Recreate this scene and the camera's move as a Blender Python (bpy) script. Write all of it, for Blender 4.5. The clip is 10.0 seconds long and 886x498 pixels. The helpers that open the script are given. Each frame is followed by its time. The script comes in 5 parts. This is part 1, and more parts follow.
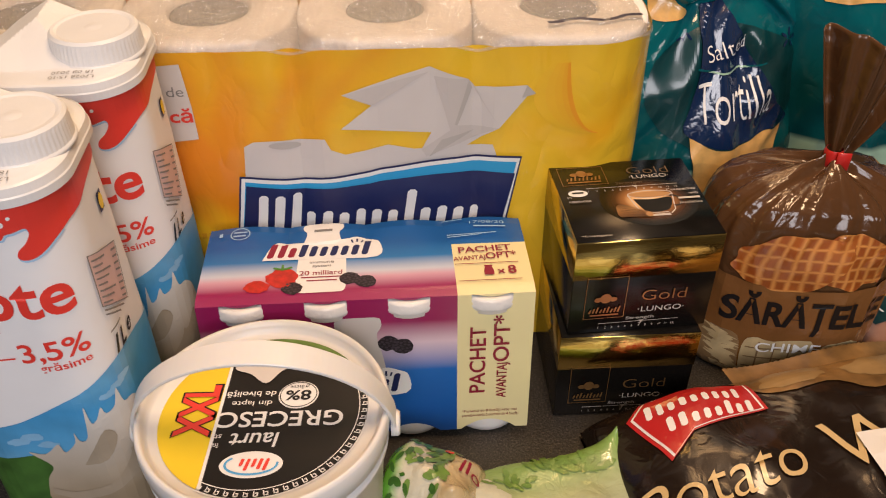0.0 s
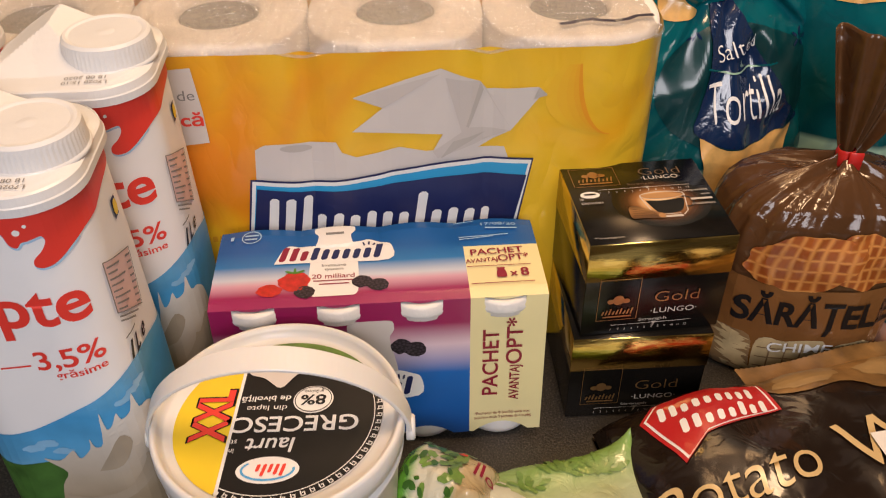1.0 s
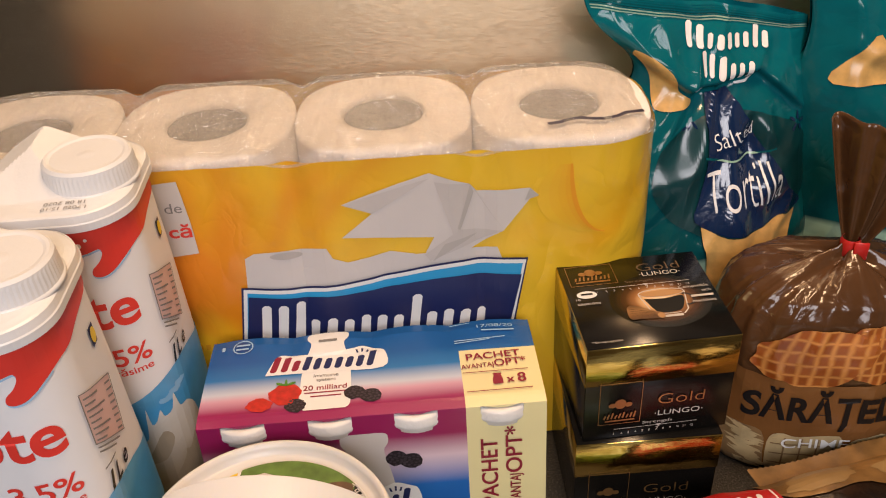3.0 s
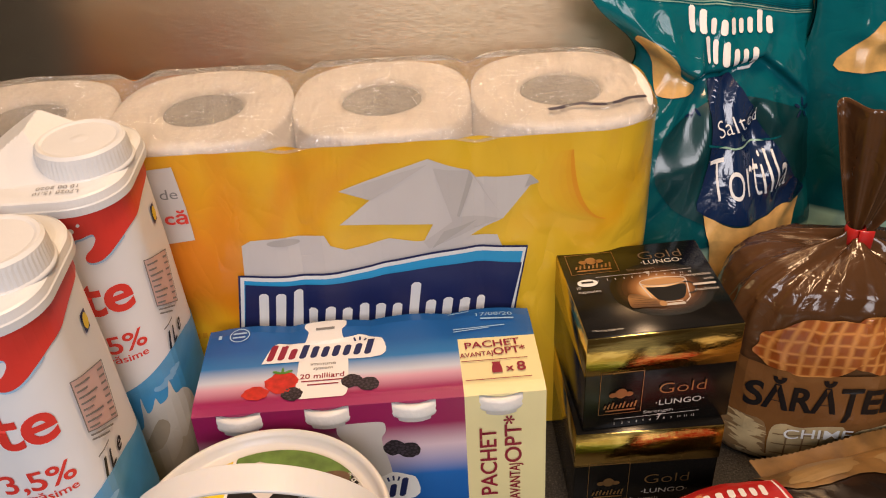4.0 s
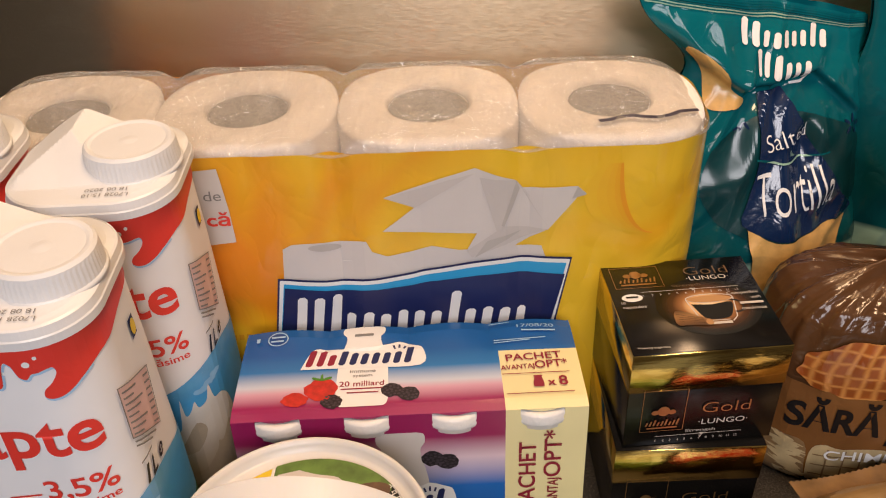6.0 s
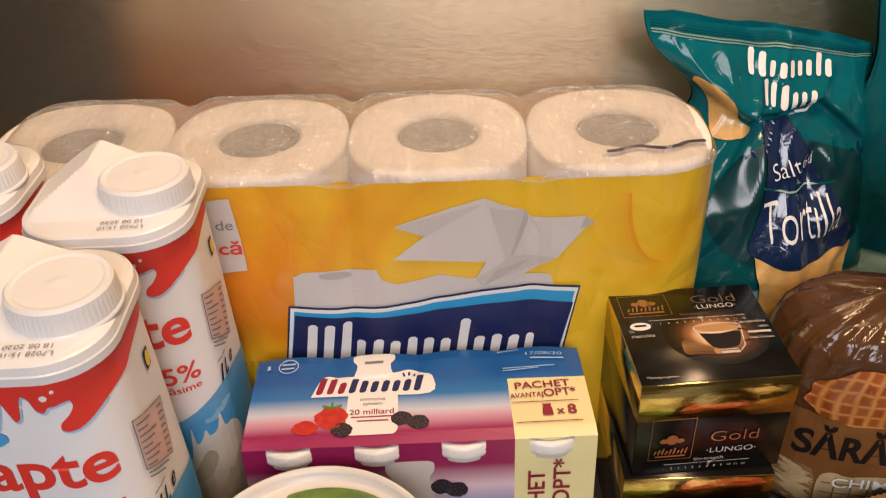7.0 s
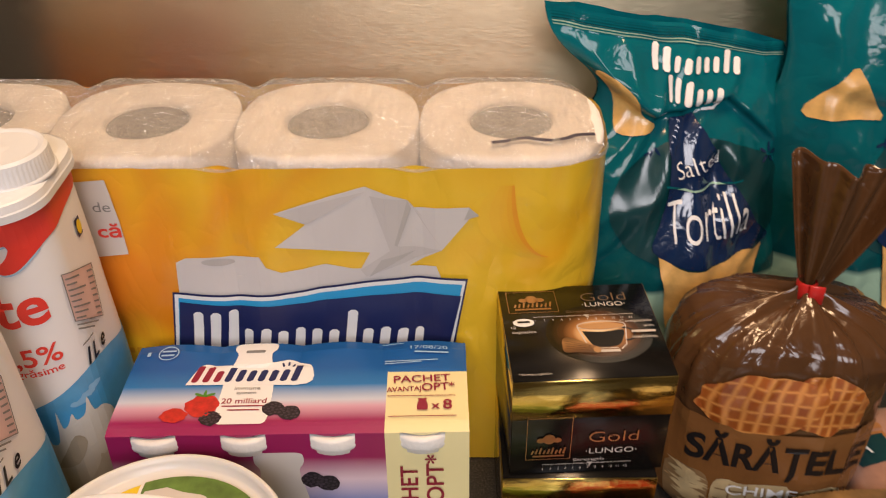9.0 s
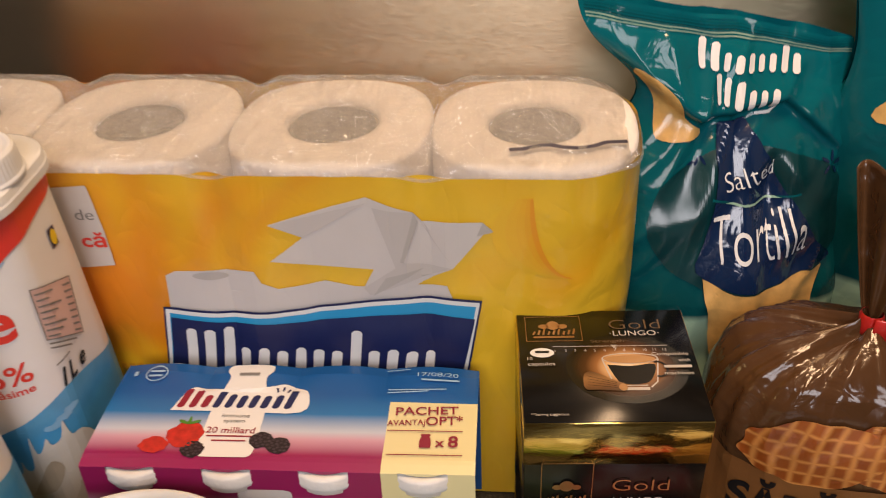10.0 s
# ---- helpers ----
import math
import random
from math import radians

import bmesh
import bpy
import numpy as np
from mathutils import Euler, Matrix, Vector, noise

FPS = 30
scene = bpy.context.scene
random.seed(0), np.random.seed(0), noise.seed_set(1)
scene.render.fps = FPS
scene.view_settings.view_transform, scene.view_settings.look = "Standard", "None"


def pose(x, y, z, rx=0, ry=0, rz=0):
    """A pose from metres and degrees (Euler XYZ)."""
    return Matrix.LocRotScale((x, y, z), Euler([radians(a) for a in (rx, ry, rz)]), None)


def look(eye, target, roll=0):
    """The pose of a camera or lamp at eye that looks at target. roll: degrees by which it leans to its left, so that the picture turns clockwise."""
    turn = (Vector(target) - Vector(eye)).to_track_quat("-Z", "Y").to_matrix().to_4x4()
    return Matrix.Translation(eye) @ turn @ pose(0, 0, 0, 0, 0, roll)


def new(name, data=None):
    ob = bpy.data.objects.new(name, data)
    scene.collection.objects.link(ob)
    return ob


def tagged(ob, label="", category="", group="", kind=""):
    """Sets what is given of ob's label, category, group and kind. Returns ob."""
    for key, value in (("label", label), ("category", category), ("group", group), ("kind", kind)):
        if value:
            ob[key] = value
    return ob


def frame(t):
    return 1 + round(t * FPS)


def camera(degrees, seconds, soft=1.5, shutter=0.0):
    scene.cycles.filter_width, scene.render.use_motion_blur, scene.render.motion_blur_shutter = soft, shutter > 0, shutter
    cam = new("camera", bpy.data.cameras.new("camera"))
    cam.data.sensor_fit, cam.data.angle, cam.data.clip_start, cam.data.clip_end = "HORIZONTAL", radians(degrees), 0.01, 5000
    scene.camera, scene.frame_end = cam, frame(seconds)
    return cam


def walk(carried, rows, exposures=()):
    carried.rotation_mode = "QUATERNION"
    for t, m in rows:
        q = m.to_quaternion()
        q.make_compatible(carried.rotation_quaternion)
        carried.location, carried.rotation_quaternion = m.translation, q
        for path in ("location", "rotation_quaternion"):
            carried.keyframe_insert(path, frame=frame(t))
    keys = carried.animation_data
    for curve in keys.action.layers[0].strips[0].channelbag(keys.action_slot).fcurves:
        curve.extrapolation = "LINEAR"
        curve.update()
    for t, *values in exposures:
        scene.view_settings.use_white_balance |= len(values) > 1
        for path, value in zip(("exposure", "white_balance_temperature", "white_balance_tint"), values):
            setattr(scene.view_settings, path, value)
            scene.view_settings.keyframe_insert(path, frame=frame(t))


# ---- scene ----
cam = camera(53.3, 10.0, 1.05, 0.5)
METRES, EYE, TILT, LEAN, TURN = 0.265, 0.384, -38.0, 0.0, 0.0
ROWS = [
    (0.0, 0.0, 0.0, 0.0, 0.0, 0.0, -0.0),
    (0.5, -0.0249, -0.0148, 0.0131, -0.2, -0.29, 0.29),
    (1.0, -0.0242, 0.0034, 0.0123, -0.02, -0.25, 0.32),
    (1.5, 0.0187, 0.0393, 0.1141, 0.1, 1.16, 1.67),
    (2.0, 0.0091, 0.0448, 0.1211, 1.04, 2.94, 2.08),
    (2.5, 0.0243, 0.0322, 0.1085, 1.47, 3.62, 2.03),
    (4.0, 0.0454, 0.0616, 0.0906, 1.83, 3.14, 1.84),
    (4.5, 0.0324, 0.0755, 0.1067, 1.74, 2.6, 1.3),
    (5.0, 0.022, 0.0671, 0.1064, 1.59, 2.3, 0.62),
    (5.5, -0.0057, 0.0725, 0.1183, 2.08, 2.35, 0.26),
    (7.0, -0.0243, 0.0613, 0.1551, 2.75, 3.43, -0.0),
    (7.5, -0.0822, 0.0272, 0.1633, 1.55, 3.86, 1.34),
    (8.0, -0.0775, 0.0316, 0.1195, 0.19, 3.84, 2.48),
    (8.5, 0.0532, 0.059, 0.1301, -0.1, 3.38, 1.07),
    (9.0, 0.2093, 0.1075, 0.1378, 3.26, 3.6, -1.68),
    (9.5, 0.257, 0.1607, 0.1654, 7.06, 4.32, -3.46),
    (10.0, 0.2853, 0.2801, 0.1958, 7.34, 2.91, -3.07),
]
walk(cam, [(t, pose(0, 0, EYE, TILT, LEAN, TURN) @ pose(METRES * x, METRES * y, METRES * z, 90 + pitch, roll, yaw)) for t, x, y, z, yaw, pitch, roll in ROWS], [(0.0, -0.09, 6500, 15), (9.0, -0.09, 6500, 15), (9.4, -0.14, 6500, 15), (10.0, -0.2, 6500, 15)])
# ---- world, lamps, exposure ----
world = bpy.data.worlds.new("world")
scene.world = world
world.use_nodes = True
world.node_tree.nodes["Background"].inputs["Color"].default_value = (0.9, 0.85, 0.8, 1)
world.node_tree.nodes["Background"].inputs["Strength"].default_value = 0.008


def area_lamp(name, eye, target, power, sx, sy, color):
    data = bpy.data.lights.new(name, "AREA")
    data.shape, data.size, data.size_y, data.energy, data.color = "RECTANGLE", sx, sy, power, color
    ob = new(name, data)
    ob.matrix_world = look(eye, target)
    return ob


area_lamp("kitchen_lamp", (0.12, 0.30, 1.08), (0.04, 0.34, 0), 8.0, 0.45, 0.12, (1.0, 0.66, 0.37))
# Added soft fill standing in for front daylight, hung mid-room; no window is seen.
area_lamp("front_fill", (0.14, -1.25, 1.15), (0.0, 0.4, 0.1), 26.5, 0.95, 0.9, (0.96, 0.94, 0.95))

# ---- materials ----
MATS = {}


def nodes_of(name):
    m = bpy.data.materials.new(name)
    m.use_nodes = True
    t = m.node_tree
    return m, t, t.nodes["Principled BSDF"]


def rgb(c):
    return (c[0], c[1], c[2], 1)


def noise_node(t, scale, detail=4, stretch=None, space="Object"):
    tc = t.nodes.new("ShaderNodeTexCoord")
    n = t.nodes.new("ShaderNodeTexNoise")
    n.inputs["Scale"].default_value, n.inputs["Detail"].default_value = scale, detail
    if stretch:
        mp = t.nodes.new("ShaderNodeMapping")
        mp.inputs["Scale"].default_value = stretch
        t.links.new(tc.outputs[space], mp.inputs["Vector"])
        t.links.new(mp.outputs["Vector"], n.inputs["Vector"])
    else:
        t.links.new(tc.outputs[space], n.inputs["Vector"])
    return n


def ramp_node(t, source, stops):
    r = t.nodes.new("ShaderNodeValToRGB")
    e = r.color_ramp.elements
    while len(e) < len(stops):
        e.new(0.5)
    for k, (p, c) in enumerate(stops):
        e[k].position, e[k].color = p, rgb(c)
    t.links.new(source, r.inputs["Fac"])
    return r


def crease_height(t, scale, stretch=None, twist=0.6):
    """Sharp folds: the distance of a noise from its middle."""
    n = noise_node(t, scale, 2, stretch)
    n.inputs["Distortion"].default_value = twist
    sub = t.nodes.new("ShaderNodeMath")
    sub.operation = "SUBTRACT"
    sub.inputs[1].default_value = 0.5
    t.links.new(n.outputs["Fac"], sub.inputs[0])
    ab = t.nodes.new("ShaderNodeMath")
    ab.operation = "ABSOLUTE"
    t.links.new(sub.outputs[0], ab.inputs[0])
    return ab.outputs[0]


def sum_of(t, a, b, k):
    """a + k b."""
    ma = t.nodes.new("ShaderNodeMath")
    ma.operation = "MULTIPLY_ADD"
    ma.inputs[1].default_value = k
    t.links.new(b, ma.inputs[0])
    t.links.new(a, ma.inputs[2])
    return ma.outputs[0]


def crinkle(m, scale, depth, stretch=None):
    """Gives a film material sharp creases at two sizes."""
    t = m.node_tree
    h = sum_of(t, crease_height(t, scale, stretch), crease_height(t, scale * 3.1, stretch, 0.9), 0.3)
    bp = t.nodes.new("ShaderNodeBump")
    bp.inputs["Strength"].default_value, bp.inputs["Distance"].default_value = 1.0, depth
    t.links.new(h, bp.inputs["Height"])
    b = t.nodes["Principled BSDF"]
    t.links.new(bp.outputs["Normal"], b.inputs["Normal"])
    t.links.new(bp.outputs["Normal"], b.inputs["Coat Normal"])
    b.inputs["Coat Roughness"].default_value = 0.06
    return m


def wear(t, b, color_out, var, scale, bump, bscale, stretch=None):
    """Multiplies a colour by soft blotches and adds fine relief."""
    n = noise_node(t, scale, 5, stretch)
    r = ramp_node(t, n.outputs["Fac"], [(0.3, (1 - var,) * 3), (0.7, (1, 1, 1))])
    mx = t.nodes.new("ShaderNodeMix")
    mx.data_type, mx.blend_type = "RGBA", "MULTIPLY"
    mx.inputs["Factor"].default_value = 1
    t.links.new(color_out, mx.inputs["A"])
    t.links.new(r.outputs["Color"], mx.inputs["B"])
    t.links.new(mx.outputs["Result"], b.inputs["Base Color"])
    if bump:
        n2 = noise_node(t, bscale, 6, stretch)
        bp = t.nodes.new("ShaderNodeBump")
        bp.inputs["Strength"].default_value, bp.inputs["Distance"].default_value = 1.0, bump
        t.links.new(n2.outputs["Fac"], bp.inputs["Height"])
        t.links.new(bp.outputs["Normal"], b.inputs["Normal"])


def paint(name, color, rough=0.45, metal=0.0, var=0.08, scale=30, bump=0.0, bscale=200, coat=0.0, spec=0.5, sub=0.0, stretch=None):
    if name in MATS:
        return MATS[name]
    m, t, b = nodes_of(name)
    c = t.nodes.new("ShaderNodeRGB")
    c.outputs[0].default_value = rgb(color)
    b.inputs["Roughness"].default_value, b.inputs["Metallic"].default_value = rough, metal
    b.inputs["Coat Weight"].default_value, b.inputs["Coat Roughness"].default_value = coat, 0.12
    b.inputs["Specular IOR Level"].default_value = spec
    if sub:
        b.inputs["Subsurface Weight"].default_value = sub
        b.inputs["Subsurface Radius"].default_value = (0.004, 0.003, 0.002)
    wear(t, b, c.outputs[0], var, scale, bump, bscale, stretch)
    MATS[name] = m
    return m


def banded(name, axis, stops, rough=0.4, coat=0.0, var=0.05, bump=0.0, bscale=200, wobble=0.0, wscale=20):
    """Print whose colour runs along the u or v of the sheet."""
    if name in MATS:
        return MATS[name]
    m, t, b = nodes_of(name)
    uv = t.nodes.new("ShaderNodeTexCoord")
    sp = t.nodes.new("ShaderNodeSeparateXYZ")
    t.links.new(uv.outputs["UV"], sp.inputs[0])
    out = sp.outputs[axis]
    if wobble:
        n = noise_node(t, wscale, 3)
        ma = t.nodes.new("ShaderNodeMath")
        ma.operation = "MULTIPLY_ADD"
        ma.inputs[1].default_value = wobble
        t.links.new(n.outputs["Fac"], ma.inputs[0])
        t.links.new(out, ma.inputs[2])
        out = ma.outputs[0]
    r = ramp_node(t, out, stops)
    b.inputs["Roughness"].default_value = rough
    b.inputs["Coat Weight"].default_value, b.inputs["Coat Roughness"].default_value = coat, 0.1
    wear(t, b, r.outputs["Color"], var, 40, bump, bscale)
    MATS[name] = m
    return m


def clear_film():
    """Thin crinkled film: clear, slightly milky, with sharp folds that glint."""
    m, t, b = nodes_of("clear film")
    tr = t.nodes.new("ShaderNodeBsdfTransparent")
    tr.inputs["Color"].default_value = (0.985, 0.98, 0.975, 1)
    gl = t.nodes.new("ShaderNodeBsdfGlossy")
    gl.inputs["Roughness"].default_value = 0.14
    fr = t.nodes.new("ShaderNodeFresnel")
    fr.inputs["IOR"].default_value = 1.42
    mx = t.nodes.new("ShaderNodeMixShader")
    haze = t.nodes.new("ShaderNodeBsdfDiffuse")
    haze.inputs["Color"].default_value = (0.93, 0.89, 0.84, 1)
    milky = t.nodes.new("ShaderNodeMixShader")
    milky.inputs[0].default_value = 0.20
    t.links.new(tr.outputs[0], milky.inputs[1])
    t.links.new(haze.outputs[0], milky.inputs[2])
    height = sum_of(t, crease_height(t, 75, (1, 0.55, 1), 1.4), crease_height(t, 170, (0.7, 1, 1), 1.2), 0.62)
    height = sum_of(t, height, crease_height(t, 24, (1, 1, 1), 0.8), 0.9)
    bp = t.nodes.new("ShaderNodeBump")
    bp.inputs["Strength"].default_value, bp.inputs["Distance"].default_value = 1.0, 0.0155
    t.links.new(height, bp.inputs["Height"])
    t.links.new(bp.outputs["Normal"], gl.inputs["Normal"])
    fac = t.nodes.new("ShaderNodeMath")
    fac.operation = "MULTIPLY_ADD"
    fac.inputs[1].default_value, fac.inputs[2].default_value = 0.62, 0.17
    t.links.new(fr.outputs[0], fac.inputs[0])
    t.links.new(fac.outputs[0], mx.inputs[0])
    t.links.new(milky.outputs[0], mx.inputs[1])
    t.links.new(gl.outputs[0], mx.inputs[2])
    t.links.new(mx.outputs[0], t.nodes["Material Output"].inputs["Surface"])
    return m


def printed_glow(name, stops, rough=0.25):
    """Print whose colour runs from the middle of its sheet outwards."""
    m, t, b = nodes_of(name)
    uv = t.nodes.new("ShaderNodeTexCoord")
    mp = t.nodes.new("ShaderNodeMapping")
    mp.inputs["Location"].default_value = (-1, -1, 0)
    mp.inputs["Scale"].default_value = (2, 2, 2)
    ln = t.nodes.new("ShaderNodeVectorMath")
    ln.operation = "LENGTH"
    t.links.new(uv.outputs["UV"], mp.inputs["Vector"])
    t.links.new(mp.outputs["Vector"], ln.inputs[0])
    r = ramp_node(t, ln.outputs["Value"], stops)
    b.inputs["Roughness"].default_value = rough
    wear(t, b, r.outputs["Color"], 0.05, 60, 0, 100)
    return m


def waffle_paint():
    """Printed waffle: pale ridges in a grid, darker pockets."""
    m, t, b = nodes_of("waffle print")
    uv = t.nodes.new("ShaderNodeTexCoord")
    n = noise_node(t, 45, 3)
    warp = t.nodes.new("ShaderNodeMix")
    warp.data_type, warp.blend_type = "RGBA", "LINEAR_LIGHT"
    warp.inputs["Factor"].default_value = 0.06
    t.links.new(uv.outputs["UV"], warp.inputs["A"])
    t.links.new(n.outputs["Color"], warp.inputs["B"])
    br = t.nodes.new("ShaderNodeTexBrick")
    br.offset = 0.0
    br.inputs["Scale"].default_value = 1.0
    br.inputs["Brick Width"].default_value, br.inputs["Row Height"].default_value = 0.125, 0.200
    br.inputs["Mortar Size"].default_value, br.inputs["Mortar Smooth"].default_value = 0.040, 1.0
    br.inputs["Color1"].default_value = (0.33, 0.075, 0.011, 1)
    br.inputs["Color2"].default_value = (0.46, 0.125, 0.020, 1)
    br.inputs["Mortar"].default_value = (0.74, 0.31, 0.075, 1)
    t.links.new(warp.outputs["Result"], br.inputs["Vector"])
    b.inputs["Roughness"].default_value = 0.3
    b.inputs["Coat Weight"].default_value, b.inputs["Coat Roughness"].default_value = 0.4, 0.12
    wear(t, b, br.outputs["Color"], 0.45, 35, 0.0012, 60)
    return m


def brushed_steel():
    m, t, b = nodes_of("brushed steel")
    b.inputs["Metallic"].default_value, b.inputs["Anisotropic"].default_value = 1.0, 0.82
    b.inputs["Anisotropic Rotation"].default_value = 0.25
    b.inputs["Base Color"].default_value = (0.70, 0.60, 0.43, 1)
    tg = t.nodes.new("ShaderNodeTangent")
    tg.direction_type = "UV_MAP"
    t.links.new(tg.outputs[0], b.inputs["Tangent"])
    n = noise_node(t, 1.0, 3, (200, 1, 2400))
    r = ramp_node(t, n.outputs["Fac"], [(0.3, (0.30,) * 3), (0.7, (0.41,) * 3)])
    t.links.new(r.outputs["Color"], b.inputs["Roughness"])
    bp = t.nodes.new("ShaderNodeBump")
    bp.inputs["Strength"].default_value, bp.inputs["Distance"].default_value = 0.6, 0.0001
    t.links.new(n.outputs["Fac"], bp.inputs["Height"])
    t.links.new(bp.outputs["Normal"], b.inputs["Normal"])
    return m


def speckled_stone():
    m, t, b = nodes_of("speckled dark worktop")
    n = noise_node(t, 900, 2)
    r = ramp_node(t, n.outputs["Fac"], [(0.35, (0.012, 0.011, 0.010)), (0.55, (0.035, 0.031, 0.027)), (0.7, (0.09, 0.08, 0.065))])
    b.inputs["Roughness"].default_value = 0.42
    wear(t, b, r.outputs["Color"], 0.2, 12, 0.0004, 700)
    return m


WHITE = paint("white plastic", (0.72, 0.72, 0.72), 0.34, var=0.05, bump=0.00015, bscale=300)
CARD = paint("white carton print", (0.80, 0.80, 0.81), 0.42, var=0.05)
FILM = clear_film()

# ---- mesh helpers ----


def thing(name, m, label, category, group=""):
    ob = new(name)
    ob.empty_display_size = 0.02
    ob.matrix_world = m
    return tagged(ob, label, category, group)


def part(name, bm, material, parent=None, label="", smooth=True):
    me = bpy.data.meshes.new(name)
    bm.to_mesh(me)
    bm.free()
    if smooth:
        me.shade_smooth()
    me.materials.append(material)
    ob = new(name, me)
    if parent:
        ob.parent = parent
    if label:
        ob["label"] = label
    return ob


def structure(name, bm, material, label, category, smooth=False):
    return tagged(part(name, bm, material, None, "", smooth), label, category, "", "structure")


def box_bm(x0, x1, y0, y1, z0, z1, bevel=0.0, seg=2):
    bm = bmesh.new()
    bmesh.ops.create_cube(bm, size=1)
    for v in bm.verts:
        v.co = ((x0, x1)[v.co.x > 0], (y0, y1)[v.co.y > 0], (z0, z1)[v.co.z > 0])
    if bevel:
        bmesh.ops.bevel(bm, geom=list(bm.edges), offset=bevel, segments=seg, profile=0.5, affect="EDGES")
    return bm


def sheet(f, u0, u1, v0, v1, nu, nv, loop=False):
    """A grid of f(u, v), with its u and v from 0 to 1 as UV."""
    bm = bmesh.new()
    layer = bm.loops.layers.uv.new("UVMap")
    count = nu if loop else nu + 1
    vs = [[bm.verts.new(f(u0 + (u1 - u0) * i / nu, v0 + (v1 - v0) * j / nv)) for i in range(count)] for j in range(nv + 1)]
    for j in range(nv):
        for i in range(nu):
            k = (i + 1) % count
            face = bm.faces.new((vs[j][i], vs[j][k], vs[j + 1][k], vs[j + 1][i]))
            for lp, (a, b) in zip(face.loops, ((i, j), (i + 1, j), (i + 1, j + 1), (i, j + 1))):
                lp[layer].uv = (a / nu, b / nv)
    return bm


def lathe(profile, n=48, cx=0.0, cy=0.0, ribs=0, rib=0.0, rows=()):
    bm = bmesh.new()
    rings = []
    for k, (r, z) in enumerate(profile):
        ring = []
        for i in range(n):
            a = 2 * math.pi * i / n
            q = r + (rib if (k in rows and i % 2) else 0)
            ring.append(bm.verts.new((cx + q * math.cos(a), cy + q * math.sin(a), z)))
        rings.append(ring)
    for a, b in zip(rings, rings[1:]):
        for i in range(n):
            bm.faces.new((a[i], a[(i + 1) % n], b[(i + 1) % n], b[i]))
    return bm


def cap_ends(bm, first=True, last=True):
    edges = [e for e in bm.edges if e.is_boundary]
    bmesh.ops.holes_fill(bm, edges=edges, sides=0)
    return bm


# ---- print: flat shapes laid on a surface ----


def letters(text, x, y, height, width=None, bold=0.0, align="LEFT", turn=0, slant=0.0):
    """Lettering as a flat mesh; height is that of a capital."""
    c = bpy.data.curves.new("letters", "FONT")
    c.body, c.size, c.offset, c.shear, c.resolution_u = text, 1.0, bold, slant, 5
    ob = new("letters", c)
    bpy.context.view_layer.update()
    me = bpy.data.meshes.new_from_object(ob.evaluated_get(bpy.context.evaluated_depsgraph_get()))
    bm = bmesh.new()
    bm.from_mesh(me)
    bpy.data.objects.remove(ob)
    bpy.data.curves.remove(c)
    bpy.data.meshes.remove(me)
    if not bm.verts:
        return bm
    xs = [v.co.x for v in bm.verts]
    lo, hi = min(xs), max(xs)
    s = height / 0.73
    sx = width / (hi - lo) if width else s
    shift = {"LEFT": 0.0, "CENTER": 0.5, "RIGHT": 1.0}[align] * (hi - lo)
    ca, sa = math.cos(radians(turn)), math.sin(radians(turn))
    for v in bm.verts:
        px, py = (v.co.x - lo - shift) * sx, v.co.y * s
        v.co = (x + px * ca - py * sa, y + px * sa + py * ca, 0)
    return bm


def poly(points):
    bm = bmesh.new()
    face = bm.faces.new([bm.verts.new((p[0], p[1], 0)) for p in points])
    if sum(a[0] * b[1] - b[0] * a[1] for a, b in zip(points, points[1:] + points[:1])) < 0:
        face.normal_flip()
    face.normal_update()
    bmesh.ops.triangulate(bm, faces=[face])
    return bm


def rect(x0, y0, x1, y1):
    return poly([(x0, y0), (x1, y0), (x1, y1), (x0, y1)])


def oval(x, y, rx, ry, n=32, wob=0.0, seed=0, turn=0):
    pts = []
    ca, sa = math.cos(radians(turn)), math.sin(radians(turn))
    for i in range(n):
        a = 2 * math.pi * i / n
        q = 1 + wob * noise.noise((2 * math.cos(a) + seed, 2 * math.sin(a), seed))
        px, py = rx * q * math.cos(a), ry * q * math.sin(a)
        pts.append((x + px * ca - py * sa, y + px * sa + py * ca))
    return poly(pts)


def ring(x, y, rx, ry, w, n=40, a0=0, a1=360):
    bm = bmesh.new()
    rows = []
    for i in range(n + 1):
        a = radians(a0 + (a1 - a0) * i / n)
        rows.append([bm.verts.new((x + q * math.cos(a), y + p * math.sin(a), 0)) for q, p in ((rx, ry), (rx - w, ry - w))])
    for a, b in zip(rows, rows[1:]):
        bm.faces.new((a[0], b[0], b[1], a[1]))
    return bm


def stroke(points, w):
    """A line of that width through the points."""
    bm = bmesh.new()
    rows = []
    for i, p in enumerate(points):
        a, b = points[max(i - 1, 0)], points[min(i + 1, len(points) - 1)]
        dx, dy = b[0] - a[0], b[1] - a[1]
        d = math.hypot(dx, dy) or 1
        rows.append([bm.verts.new((p[0] + k * w / 2 * -dy / d, p[1] + k * w / 2 * dx / d, 0)) for k in (-1, 1)])
    for a, b in zip(rows, rows[1:]):
        bm.faces.new((a[0], b[0], b[1], a[1]))
    return bm


def merged(bms):
    out = bmesh.new()
    for b in bms:
        me = bpy.data.meshes.new("tmp")
        b.to_mesh(me)
        b.free()
        out.from_mesh(me)
        bpy.data.meshes.remove(me)
    return out


